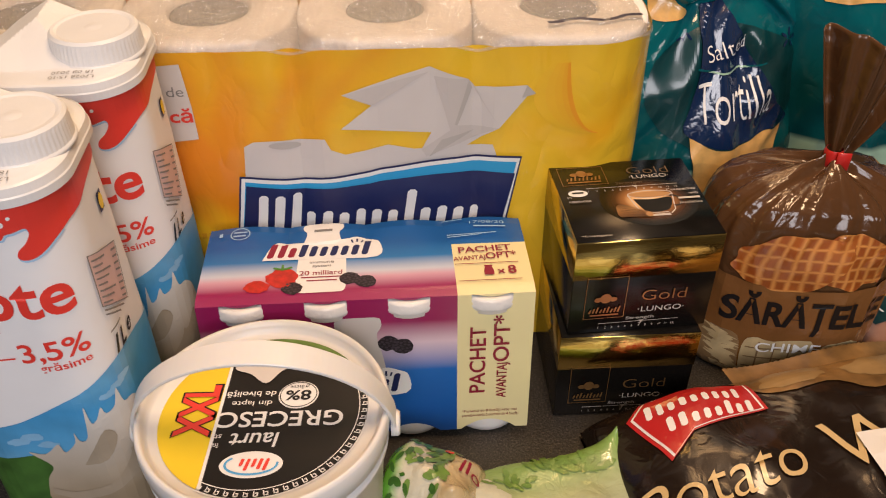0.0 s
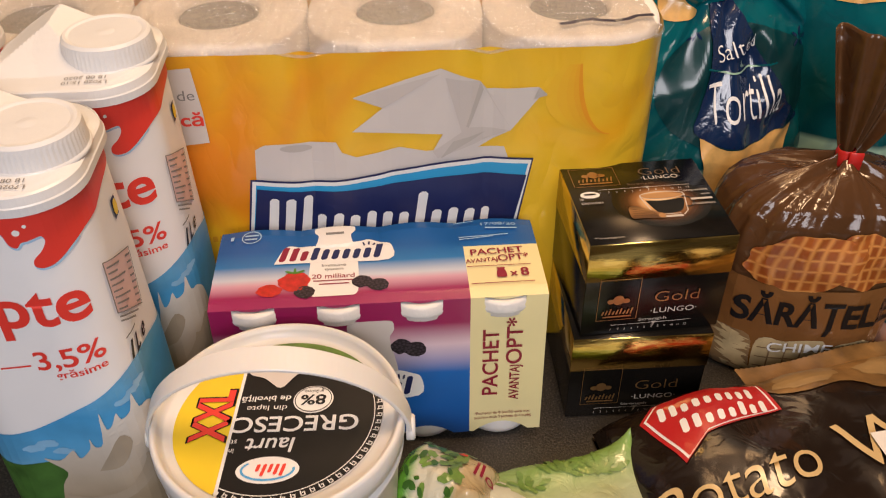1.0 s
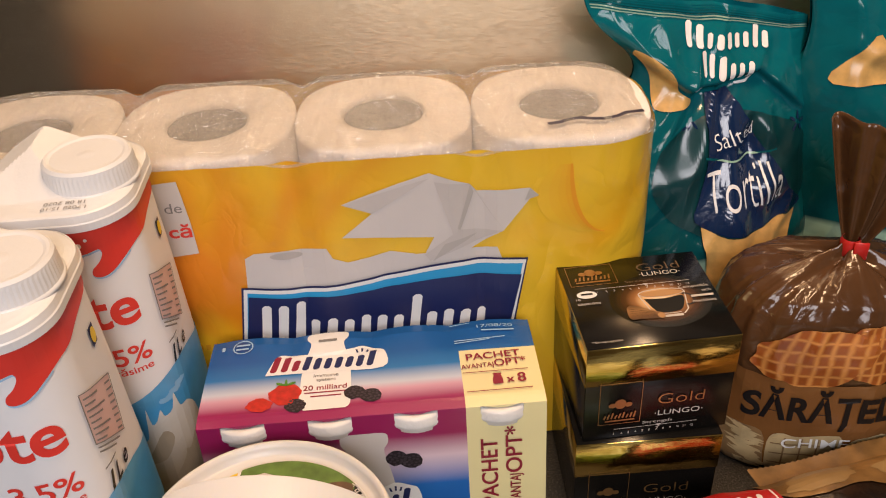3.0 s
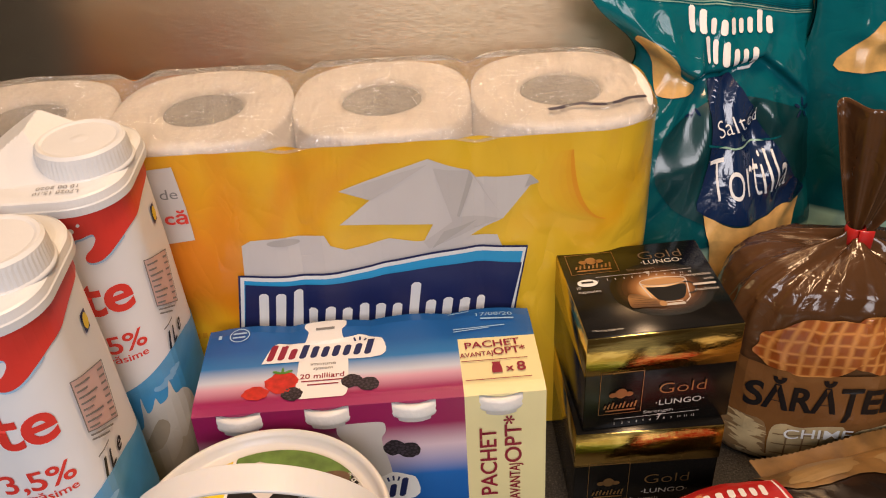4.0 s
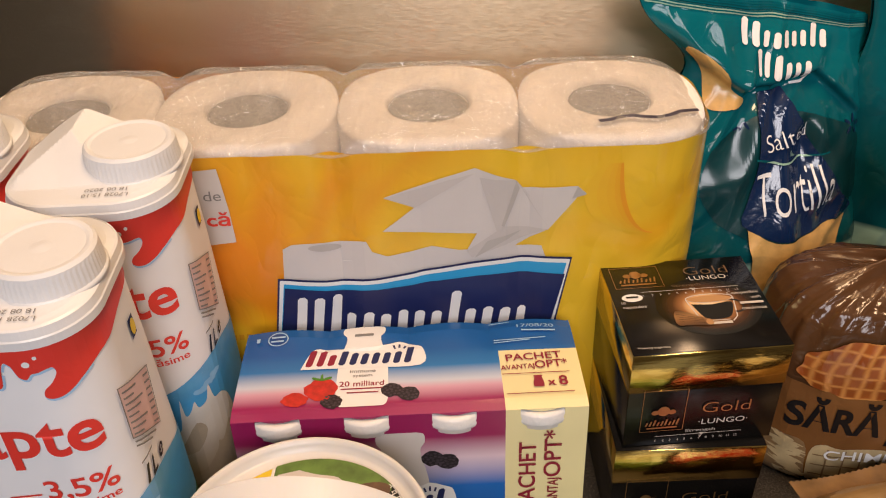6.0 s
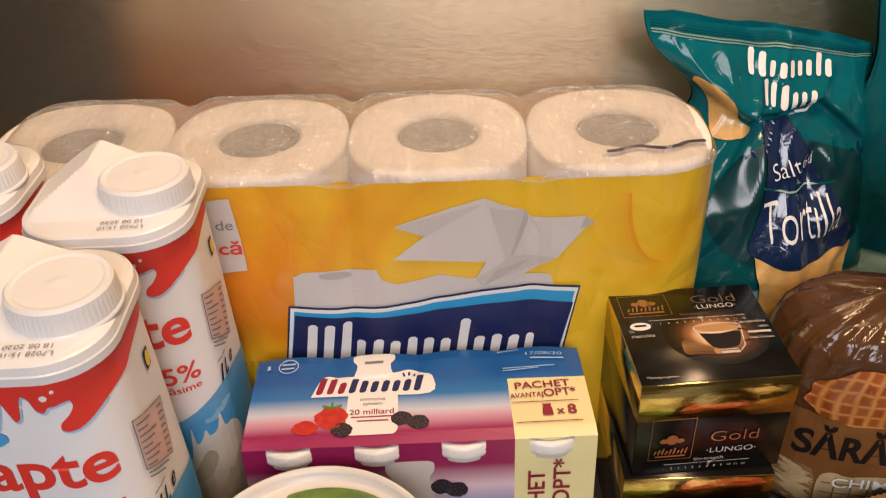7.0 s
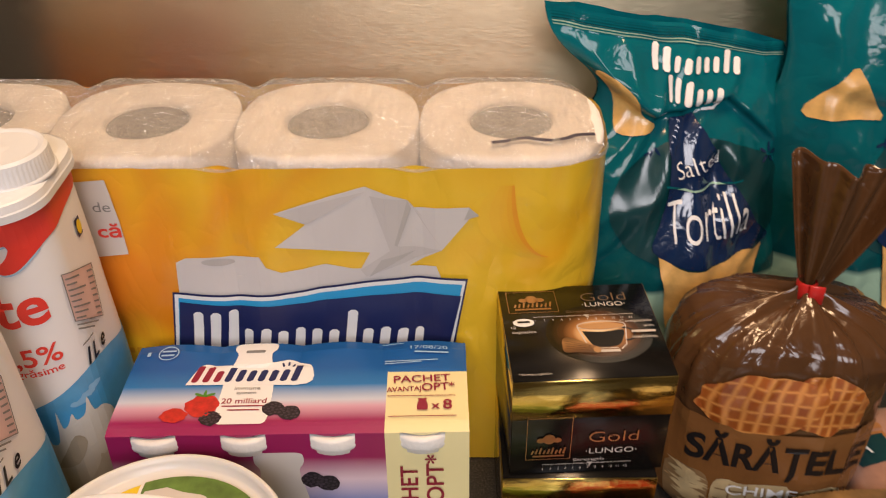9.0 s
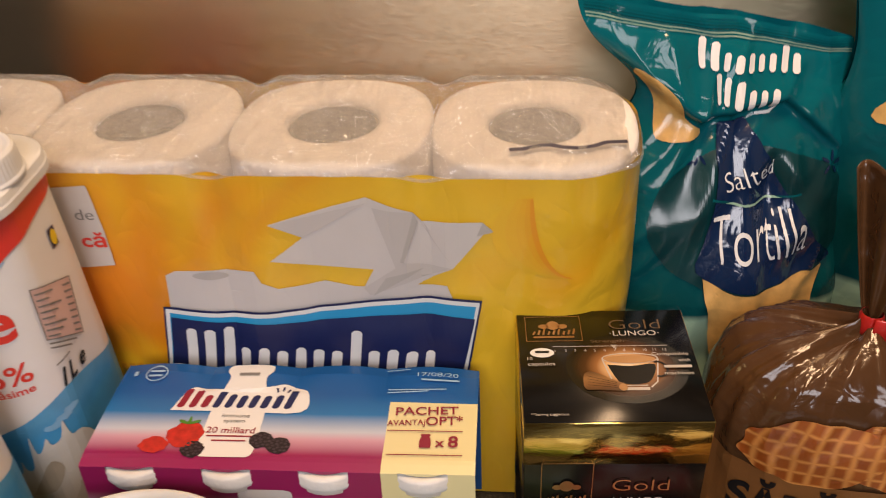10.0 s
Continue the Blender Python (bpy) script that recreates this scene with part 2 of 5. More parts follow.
def plain_mark(x, y, w, h, shares, slant=0.15, rise=0.0, fill=0.56):
    """A row of plain slanted bars with cut corners; shares: the height of each."""
    out, cell = [], w / len(shares)
    for k, q in enumerate(shares):
        x0, x1, top = x + cell * k, x + cell * (k + fill), y + h * q
        c = cell * fill * 0.28
        bm = poly([(x0 + c, y), (x1 - c, y), (x1, y + c), (x1, top - c), (x1 - c, top), (x0 + c, top), (x0, top - c), (x0, y + c)])
        for v in bm.verts:
            v.co.x += slant * (v.co.y - y)
            v.co.y += rise * (v.co.x - x)
        out.append(bm)
    return out


SPLIT = {"lettering", "berry_bead", "blackberry_print", "origami_crease", "origami_fold", "sky_cloud", "pastry_print", "potato_shape", "berry_print", "brand_mark", "waffle_cell", "leaf_print", "leaf_mark", "pale_print", "pastry_ridge", "drip_drop", "banner_mark", "label_mark"}


def lay(name, bms, surf, material, parent, label="", off=0.0003, step=0.0):
    """Lays flat shapes on surf(u, v), off metres above it; step: how finely they bend with it."""
    if isinstance(bms, list) and name in SPLIT:
        return [lay(name, b, surf, material, parent, label, off, step) for b in bms if b.verts]
    bm = merged(bms if isinstance(bms, list) else [bms])
    if step and bm.verts:
        for ax in (0, 1):
            lo, hi = min(v.co[ax] for v in bm.verts), max(v.co[ax] for v in bm.verts)
            k = math.ceil(lo / step)
            while k * step < hi:
                co, no = Vector((0, 0, 0)), Vector((0, 0, 0))
                co[ax], no[ax] = k * step, 1
                bmesh.ops.bisect_plane(bm, geom=list(bm.verts) + list(bm.edges) + list(bm.faces), plane_co=co, plane_no=no, dist=1e-7)
                k += 1
    uvl = bm.loops.layers.uv.new("UVMap")
    if bm.verts:
        lo = [min(v.co[a] for v in bm.verts) for a in (0, 1)]
        hi = [max(v.co[a] for v in bm.verts) for a in (0, 1)]
        for f in bm.faces:
            for lp in f.loops:
                lp[uvl].uv = [(lp.vert.co[a] - lo[a]) / max(hi[a] - lo[a], 1e-9) for a in (0, 1)]
    e = 0.0004
    for v in bm.verts:
        u, w = v.co.x, v.co.y
        p = Vector(surf(u, w))
        n = (Vector(surf(u + e, w)) - p).cross(Vector(surf(u, w + e)) - p).normalized()
        v.co = p + n * off
    return part(name, bm, material, parent, label, smooth=False)


def flat(origin, right, up):
    o, r, w = Vector(origin), Vector(right).normalized(), Vector(up).normalized()
    return lambda u, v: o + r * u + w * v


RED = paint("red print", (0.72, 0.045, 0.03), 0.42, var=0.05)
BLACK = paint("black print", (0.010, 0.009, 0.009), 0.4, var=0.1, spec=0.25)
WHITEP = paint("white print", (0.80, 0.79, 0.77), 0.45, var=0.04)
GREYP = paint("grey ink", (0.22, 0.21, 0.20), 0.6)
NAVY = paint("navy print", (0.012, 0.018, 0.09), 0.42, var=0.06)
SKYB = paint("sky blue print", (0.08, 0.38, 0.72), 0.42, var=0.12, scale=60)
MAROON = paint("maroon print", (0.26, 0.012, 0.035), 0.42)
# ---- setting ----
structure("counter", box_bm(-1.6, 1.6, -0.35, 0.60, -0.04, 0.0), speckled_stone(), "dark speckled stone-look kitchen worktop", "worktop")
bm = sheet(lambda u, v: pose(0, 0, 0, 0, 0, 2.0) @ Vector((u, 0.556, v)), -1.6, 1.6, 0.0, 0.62, 2, 2)
wall_steel = structure("wall_north", bm, brushed_steel(), "brushed stainless steel splashback behind the groceries", "wall")
md = wall_steel.modifiers.new("thickness", "SOLIDIFY")
md.thickness, md.offset = 0.02, -1
PLASTER = paint("room plaster", (0.38, 0.34, 0.29), 0.8, var=0.1, scale=4, bump=0.001, bscale=80)
structure("wall_above", box_bm(-1.7, 1.7, 0.60, 0.70, -0.9, 1.75), PLASTER, "plain plaster wall above the splashback", "wall")
structure("wall_south", box_bm(-1.7, 1.7, -2.3, -2.2, -0.9, 1.75), PLASTER, "plain plaster wall", "wall")
structure("wall_west", box_bm(-1.8, -1.7, -2.3, 0.70, -0.9, 1.75), PLASTER, "plain plaster wall", "wall")
structure("wall_east", box_bm(1.7, 1.8, -2.3, 0.70, -0.9, 1.75), PLASTER, "plain plaster wall", "wall")
structure("ceiling", box_bm(-1.8, 1.8, -2.3, 0.70, 1.75, 1.85), PLASTER, "plain white ceiling", "ceiling")
structure("floor", box_bm(-1.8, 1.8, -2.3, 0.70, -1.0, -0.9), paint("floor tiles", (0.2, 0.15, 0.11), 0.5, var=0.2, scale=5), "plain brown floor", "floor")
structure("base_cabinet", box_bm(-1.6, 1.6, -0.28, 0.59, -0.9, -0.042), paint("cabinet front", (0.25, 0.2, 0.16), 0.5), "plain cabinet under the worktop", "cabinet")

# ---- toilet paper ----
PITCH, ROLL_R, ROLL_H = 0.093, 0.0464, 0.0985
PAPER = paint("embossed paper", (0.88, 0.84, 0.80), 0.9, var=0.12, scale=70, bump=0.0022, bscale=120, stretch=(1.6, 0.7, 1))
CORE = paint("grey card core", (0.30, 0.28, 0.26), 0.85, var=0.25, scale=90, bump=0.0005)
PACK_HX, PACK_HY = 0.1868, 0.0480


def pack_outline(s):
    """A point on the film round the four rolls; s in metres from the middle of the front, to the right."""
    r, hx, hy = 0.036, PACK_HX, PACK_HY
    a, c, b = hx - r, math.pi / 2 * r, 2 * (hy - r)
    total = 4 * a + 4 * c + 2 * b
    s = (s + total / 2) % total - total / 2
    sign, q = (1 if s >= 0 else -1), abs(s)
    if q < a:
        x, y, nx, ny = q, -hy, 0, -1
    elif q < a + c:
        w = (q - a) / r
        nx, ny = math.sin(w), -math.cos(w)
        x, y = a + r * nx, -(hy - r) + r * ny
    elif q < a + c + b:
        x, y, nx, ny = hx, -(hy - r) + q - a - c, 1, 0
    elif q < a + 2 * c + b:
        w = (q - a - c - b) / r
        nx, ny = math.cos(w), math.sin(w)
        x, y = a + r * nx, hy - r + r * ny
    else:
        x, y, nx, ny = a - (q - a - 2 * c - b), hy, 0, 1
    return Vector((sign * x, y, 0)), Vector((sign * nx, ny, 0)), total


PACK_LEN = pack_outline(0)[2]


def pack_side(s, z):
    p, n, _ = pack_outline(s)
    notch = 0.0
    for k in (-1, 0, 1):
        notch += math.exp(-((p.x - k * PITCH) / 0.007) ** 2)
    notch *= abs(n.y) * (0.0018 + 0.0012 * max(0, (z - 0.15) / 0.04))
    waist = 0.0008 * math.exp(-((z - 0.0985) / 0.012) ** 2)
    wr = 0.0009 * noise.noise((s * 22, z * 9, 3)) + 0.0005 * noise.noise((s * 80, z * 40, 8)) + 0.0010 * abs(noise.noise((s * 70, z * 45, 2))) * max(0.0, (z - 0.165) / 0.026)
    q = p - n * (notch + waist - wr)
    return Vector((q.x, q.y, z))


def pack_top(s, t):
    """The clear film from the printed edge, over the shoulder, to the middle of the top."""
    e = pack_side(s, 0.1944) + pack_outline(s)[1] * 0.0010
    behind = max(0.0, min(1.0, e.y / 0.04))
    mx = max(-PACK_HX + 0.044, min(PACK_HX - 0.044, e.x))
    mid = Vector((mx, 0.0, 0))
    q = e.lerp(Vector((mid.x, mid.y, 0.1943)), t)
    rise = 0.0043 * (1 - (1 - min(t / (0.12 - 0.04 * behind), 1)) ** 2)
    k = q.x / PITCH
    valley = math.exp(-((k - round(k)) * PITCH / 0.008) ** 2) * 0.004 * min(1, (1 - t) * 1.5)
    near = min(abs(q.x - (i - 1.5) * PITCH) for i in range(4))
    hole = 0.0012 * math.exp(-((math.hypot(near, q.y)) / 0.018) ** 2)
    wr = 0.0008 * noise.noise((q.x * 60, q.y * 60, 5)) + 0.0006 * noise.noise((q.x * 160, q.y * 110, 9))
    return Vector((q.x, q.y, 0.1942 + rise - valley - hole + wr * min(1, t * 6, (1 - t) * 3) + 0.0012))


tp = thing("toilet_paper_pack", pose(-0.0775, 0.4475, 0, 0, 0, 2.5), "yellow printed plastic pack of eight white toilet rolls", "toilet paper")
roll_bm = lathe([(0.021, 0.004), (0.021, ROLL_H - 0.002), (0.023, ROLL_H), (0.030, ROLL_H + 0.0004), (0.0400, ROLL_H + 0.0003), (0.0448, ROLL_H - 0.0002), (0.0460, ROLL_H - 0.0010), (ROLL_R, ROLL_H - 0.0026), (ROLL_R, 0.008), (0.0445, 0.002), (0.040, 0), (0.021, 0.004)], 64)
for v in roll_bm.verts:
    r = math.hypot(v.co.x, v.co.y)
    v.co.y *= 1.01
    if r > 0.028:
        c, q = abs(v.co.x / r), abs(v.co.y / r)
        k = (r - 0.028) / 0.018
        f = (c ** 3.0 + q ** 3.0) ** (-1 / 3.0)
        v.co.x, v.co.y = v.co.x * (1 + (f - 1) * k * 0.7), v.co.y * (1 + (f - 1) * k * 0.7)
core_bm = lathe([(0.0208, 0.003), (0.0208, ROLL_H - 0.003), (0.0198, ROLL_H - 0.003), (0.0198, 0.003)], 40)
first = None
for level in (0, 1):
    for i in range(4):
        if first is None:
            first = part("roll", roll_bm, PAPER, tp, "white embossed toilet paper roll")
            core = part("core", core_bm, CORE, first, "grey cardboard core")
            first.location = ((i - 1.5) * PITCH, 0, level * 0.0988)
        else:
            r2 = first.copy()
            scene.collection.objects.link(r2)
            r2.location = ((i - 1.5) * PITCH, 0, level * 0.0988)
            c2 = core.copy()
            scene.collection.objects.link(c2)
            c2.parent = r2


def yellow_film():
    m, t, b = nodes_of("yellow printed film")
    n = noise_node(t, 9, 2, (1.0, 1.0, 0.8))
    n.inputs["Distortion"].default_value = 1.2
    tc = t.nodes.new("ShaderNodeTexCoord")
    sp = t.nodes.new("ShaderNodeSeparateXYZ")
    t.links.new(tc.outputs["Object"], sp.inputs[0])
    drift = t.nodes.new("ShaderNodeMath")
    drift.operation = "MULTIPLY_ADD"
    drift.inputs[1].default_value = 0.75
    t.links.new(sp.outputs["X"], drift.inputs[0])
    t.links.new(n.outputs["Fac"], drift.inputs[2])
    r = ramp_node(t, drift.outputs[0], [(0.33, (0.76, 0.24, 0.008)), (0.46, (0.80, 0.42, 0.012)), (0.58, (0.83, 0.51, 0.026))])
    b.inputs["Roughness"].default_value = 0.32
    b.inputs["Coat Weight"].default_value = 0.4
    wear(t, b, r.outputs["Color"], 0.05, 30, 0.0016, 34)
    return crinkle(m, 16, 0.0040, (1, 1, 0.6))


part("wrapper", sheet(pack_side, -PACK_LEN / 2, PACK_LEN / 2, 0.001, 0.1948, 320, 40, True), yellow_film(), tp, "glossy yellow and orange printed film")
part("clear_film", sheet(pack_top, -PACK_LEN / 2, PACK_LEN / 2, 0.0, 1.0, 320, 26, True), FILM, tp, "crinkled clear film over the roll ends")

# ---- milk cartons ----
MILK_A, MILK_R, MILK_H = 0.0345, 0.017, 0.2090


def round_square(s, a, r):
    """Arc length s from the middle of the front, to the right."""
    h, c = a - r, math.pi / 2 * r
    side = 2 * h + c
    total = 4 * side
    s = (s + h) % total
    k, q = int(s // side), s % side
    if q < 2 * h:
        p, n = Vector((q - h, -a, 0)), Vector((0, -1, 0))
    else:
        w = (q - 2 * h) / r
        n = Vector((math.sin(w), -math.cos(w), 0))
        p = Vector((h, -h, 0)) + r * n
    turn = Matrix.Rotation(k * math.pi / 2, 3, "Z")
    return turn @ p, turn @ n, total


MILK_LEN = round_square(0, MILK_A, MILK_R)[2]


def milk_side(s, z):
    """Square at the foot, rounder and a little slimmer towards the top."""
    k = max(0.0, min(1.0, (z - 0.05) / 0.15))
    a, r = MILK_A - 0.0012 * k, MILK_R + 0.007 * k
    total = 4 * (2 * (a - r) + math.pi / 2 * r)
    p, n, _ = round_square(s / MILK_LEN * total, a, r)
    bulge = 0.0012 * math.sin(math.pi * min(max(z / MILK_H, 0), 1)) + 0.0003 * noise.noise((p.x * 40, p.y * 40, z * 30))
    return Vector((p.x, p.y, z)) + n * bulge


def milk_deck(s, t):
    a, r = MILK_A - 0.0006, 0.0225
    p, n, _ = round_square(s / MILK_LEN * 4 * (2 * (a - r) + math.pi / 2 * r), a, r)
    return deck_at(p.x * t, p.y * t, t)


def deck_at(x, y, t):
    k = max(0.0, min(1.0, min((y + 0.022) / 0.036, (0.010 - x) / 0.026, (x + 0.034) / 0.026)))
    edge = min(1.0, (1 - t) / 0.10)
    near = max(0.0, min(1.0, (0.031 - math.hypot(x - 0.0155, y + 0.003)) / 0.011))
    return Vector((x, y, 0.2142 + (0.0004 + 0.0130 * k) * edge + 0.0012 * near * min(1, edge * 1.2)))


def milk_carton(m, label):
    th = thing("milk_carton", m, label, "milk carton", "milk cartons")
    bm = sheet(milk_side, -MILK_LEN / 2, MILK_LEN / 2, 0.0, MILK_H, 96, 20, True)
    cap_ends(bm)
    part("body", bm, CARD, th, "white printed carton with red top and blue sky below")
    prof = [(0.0338, 0.2062), (0.0356, 0.2066), (0.0356, 0.2100), (0.0352, 0.2106), (0.0346, 0.2138), (0.0338, 0.2144)]
    bm = bmesh.new()
    rings = []
    for a, z in prof:
        rings.append([bm.verts.new((q.x, q.y, z)) for q in (round_square(4 * (2 * (a - a * 0.66) + math.pi / 2 * a * 0.66) * i / 96, a, a * 0.66)[0] for i in range(96))])
    for a, b in zip(rings, rings[1:]):
        for i in range(96):
            bm.faces.new((a[i], a[(i + 1) % 96], b[(i + 1) % 96], b[i]))
    top = part("top", bm, WHITE, th, "moulded white plastic top", False)
    part("pouring_wedge", sheet(milk_deck, -MILK_LEN / 2, MILK_LEN / 2, 1.0, 0.02, 96, 24, True), WHITE, top, "", False)
    r, z0, z1 = 0.0193, 0.2120, 0.2262
    part("neck_ring", lathe([(0.0190, 0.2135), (0.0204, 0.2144), (0.0204, 0.2158), (0.0190, 0.2166)], 48, 0.0155, -0.003), WHITE, top)
    bm = lathe([(r + 0.0004, z0 + 0.003), (r + 0.0002, z0 + 0.0045), (r - 0.0004, z1 - 0.0030), (r - 0.0006, z1 - 0.0012), (r - 0.0018, z1), (r - 0.0030, z1 - 0.0001), (r - 0.0042, z1 - 0.0006), (0.004, z1 - 0.0005), (0.0016, z1 - 0.0002), (0.0, z1 - 0.0001)], 120, 0.0155, -0.003, 2, 0.00016, (1, 2))
    part("cap", bm, WHITE, th, "ribbed white screw cap", False)
    return th


milks = [
    milk_carton(pose(-0.1662, 0.360, 0, 0, 0, 4), "tall red, white and blue milk carton with ribbed screw cap"),
    milk_carton(pose(-0.1717, 0.283, 0, 0, 0, 4), "tall white milk carton with ribbed screw cap, foremost of the three"),
    milk_carton(pose(-0.246, 0.372, 0, 0, 0, 2), "tall white milk carton standing beside the wall end of the group"),
]

# ---- yoghurt bucket ----
TUB = paint("tub plastic", (0.73, 0.72, 0.70), 0.3, var=0.04, sub=0.2)
bucket = thing("yoghurt_bucket", pose(-0.0775, 0.2585, 0, 0, 0, 182), "white plastic yoghurt bucket with printed lid and raised handle", "bucket")
part("tub", lathe([(0.001, 0.0), (0.0455, 0.0), (0.0470, 0.0015), (0.0512, 0.076), (0.0534, 0.0765), (0.0534, 0.0790), (0.0514, 0.0795), (0.0514, 0.0822), (0.0532, 0.0827), (0.0532, 0.0855), (0.0512, 0.086), (0.050, 0.088)], 96), TUB, bucket)
lid = part("lid", lathe([(0.0526, 0.0836), (0.0540, 0.0842), (0.0546, 0.0900), (0.0545, 0.0955), (0.0536, 0.0974), (0.0522, 0.0973), (0.0512, 0.0950), (0.0500, 0.0924), (0.0490, 0.0918), (0.001, 0.0918)], 96), TUB, bucket, "snap-on white plastic lid")


def handle_bm(theta, r, w, th):
    bm = bmesh.new()
    c = radians(theta)
    rows = []
    n = 60
    for i in range(n + 1):
        a = math.pi * i / n
        ww = w * (0.75 + 0.25 * math.sin(a))
        ex, er = math.cos(a), math.sin(a)
        mid = Vector((r * ex, 0, r * er * 0.98))
        out = Vector((ex, 0, er))
        across = Vector((0, 1, 0))
        row = []
        for sa, so in ((-1, -1), (1, -1), (1, 1), (-1, 1)):
            q = mid + across * sa * ww / 2 + out * so * th / 2
            row.append(bm.verts.new(Matrix.Rotation(c, 3, "X") @ q + Vector((0, 0, 0.083))))
        rows.append(row)
    for a, b in zip(rows, rows[1:]):
        for k in range(4):
            bm.faces.new((a[k], a[(k + 1) % 4], b[(k + 1) % 4], b[k]))
    bm.faces.new(rows[0])
    bm.faces.new(rows[-1])
    bmesh.ops.recalc_face_normals(bm, faces=bm.faces)
    bmesh.ops.bevel(bm, geom=[e for e in bm.edges if len(e.link_faces) == 2 and e.calc_face_angle(0) > 1], offset=0.0004, segments=1, affect="EDGES")
    return bm


handle = part("handle", handle_bm(-10, 0.0564, 0.0120, 0.0018), TUB, bucket, "white plastic carrying handle", False)
for sx in (-1, 1):
    bm = lathe([(0.0001, 0), (0.0058, 0), (0.0058, 0.003), (0.005, 0.004), (0.0001, 0.004)], 20)
    bmesh.ops.transform(bm, matrix=pose(sx * 0.0546, 0, 0.083, 0, sx * 90, 0), verts=bm.verts)
    part("hinge_boss", bm, TUB, bucket)

# ---- multipack of small bottles ----
ACT_W, ACT_TOP, ACT_BOT = 0.1668, 0.0640, 0.076
multi = thing("yoghurt_drink_multipack", pose(-0.0395, 0.3571, 0, 0, 0, 4.2), "blue and purple card sleeve round eight small white bottles", "drink multipack")
BOTTLE = paint("bottle plastic", (0.80, 0.77, 0.73), 0.35, var=0.04, sub=0.2)
FOIL = paint("foil seal", (0.80, 0.78, 0.75), 0.35, var=0.1, bump=0.0006, bscale=250)
bottle0 = None
for i in range(4):
    for j in (-1, 1):
        at = ((i - 1.5) * 0.0412, j * 0.0172, 0)
        if bottle0 is None:
            bottle0 = part("bottle", lathe([(0.001, 0.0), (0.016, 0.0), (0.0196, 0.0025), (0.0202, 0.006), (0.0198, 0.014), (0.0172, 0.022), (0.0166, 0.045), (0.0150, 0.060), (0.0140, 0.070), (0.0135, 0.080), (0.0140, 0.0840), (0.0174, 0.0868), (0.0176, 0.0925), (0.0164, 0.0935), (0.001, 0.0935)], 32), BOTTLE, multi, "small white plastic bottle")
            seal0 = part("foil_seal", lathe([(0.0001, 0.0958), (0.0140, 0.0958), (0.0158, 0.0966), (0.0176, 0.0963), (0.0183, 0.0950), (0.0183, 0.0925), (0.0186, 0.0915), (0.0183, 0.0895), (0.0176, 0.0885)], 32), FOIL, bottle0)
            bottle0.location = at
        else:
            b2 = bottle0.copy()
            scene.collection.objects.link(b2)
            b2.location = at
            s2 = seal0.copy()
            scene.collection.objects.link(s2)
            s2.parent = b2


def sleeve_profile():
    """Across the pack: front bottom, front fold, back fold, back bottom."""
    return [(-ACT_BOT / 2, 0.006), (-ACT_TOP / 2, 0.0985), (-ACT_TOP / 2 + 0.0015, 0.0998), (ACT_TOP / 2 - 0.0015, 0.0998), (ACT_TOP / 2, 0.0985), (ACT_BOT / 2, 0.006)]


PROF = sleeve_profile()
FRONT_LEN, TOP_LEN = math.dist(PROF[0], PROF[1]), PROF[4][0] - PROF[1][0] + 0.001


def sleeve_at(u, d):
    lim, front_len, top_len, prof = FRONT_LEN, FRONT_LEN, TOP_LEN, sleeve_profile()
    if d <= lim:
        k = d / lim
        y, z = prof[0][0] + (prof[1][0] - prof[0][0]) * k, prof[0][1] + (prof[1][1] - prof[0][1]) * k
    elif d <= lim + top_len:
        k = (d - lim) / top_len
        y, z = prof[1][0] + (prof[4][0] - prof[1][0]) * k, 0.0985 + 0.0013 * min(1, 12 * k, 12 * (1 - k))
    else:
        k = min(1, (d - lim - top_len) / front_len)
        y, z = prof[4][0] + (prof[5][0] - prof[4][0]) * k, prof[4][1] + (prof[5][1] - prof[4][1]) * k
    if d > lim + 0.045 and d < lim + top_len + 0.02:
        z += 0.0020 * abs(math.sin(math.pi * (u / 0.0412))) - 0.001
    return Vector((u, y + 0.0004 * noise.noise((u * 30, d * 30, 1)), z + 0.0004 * noise.noise((u * 25, d * 25, 4))))


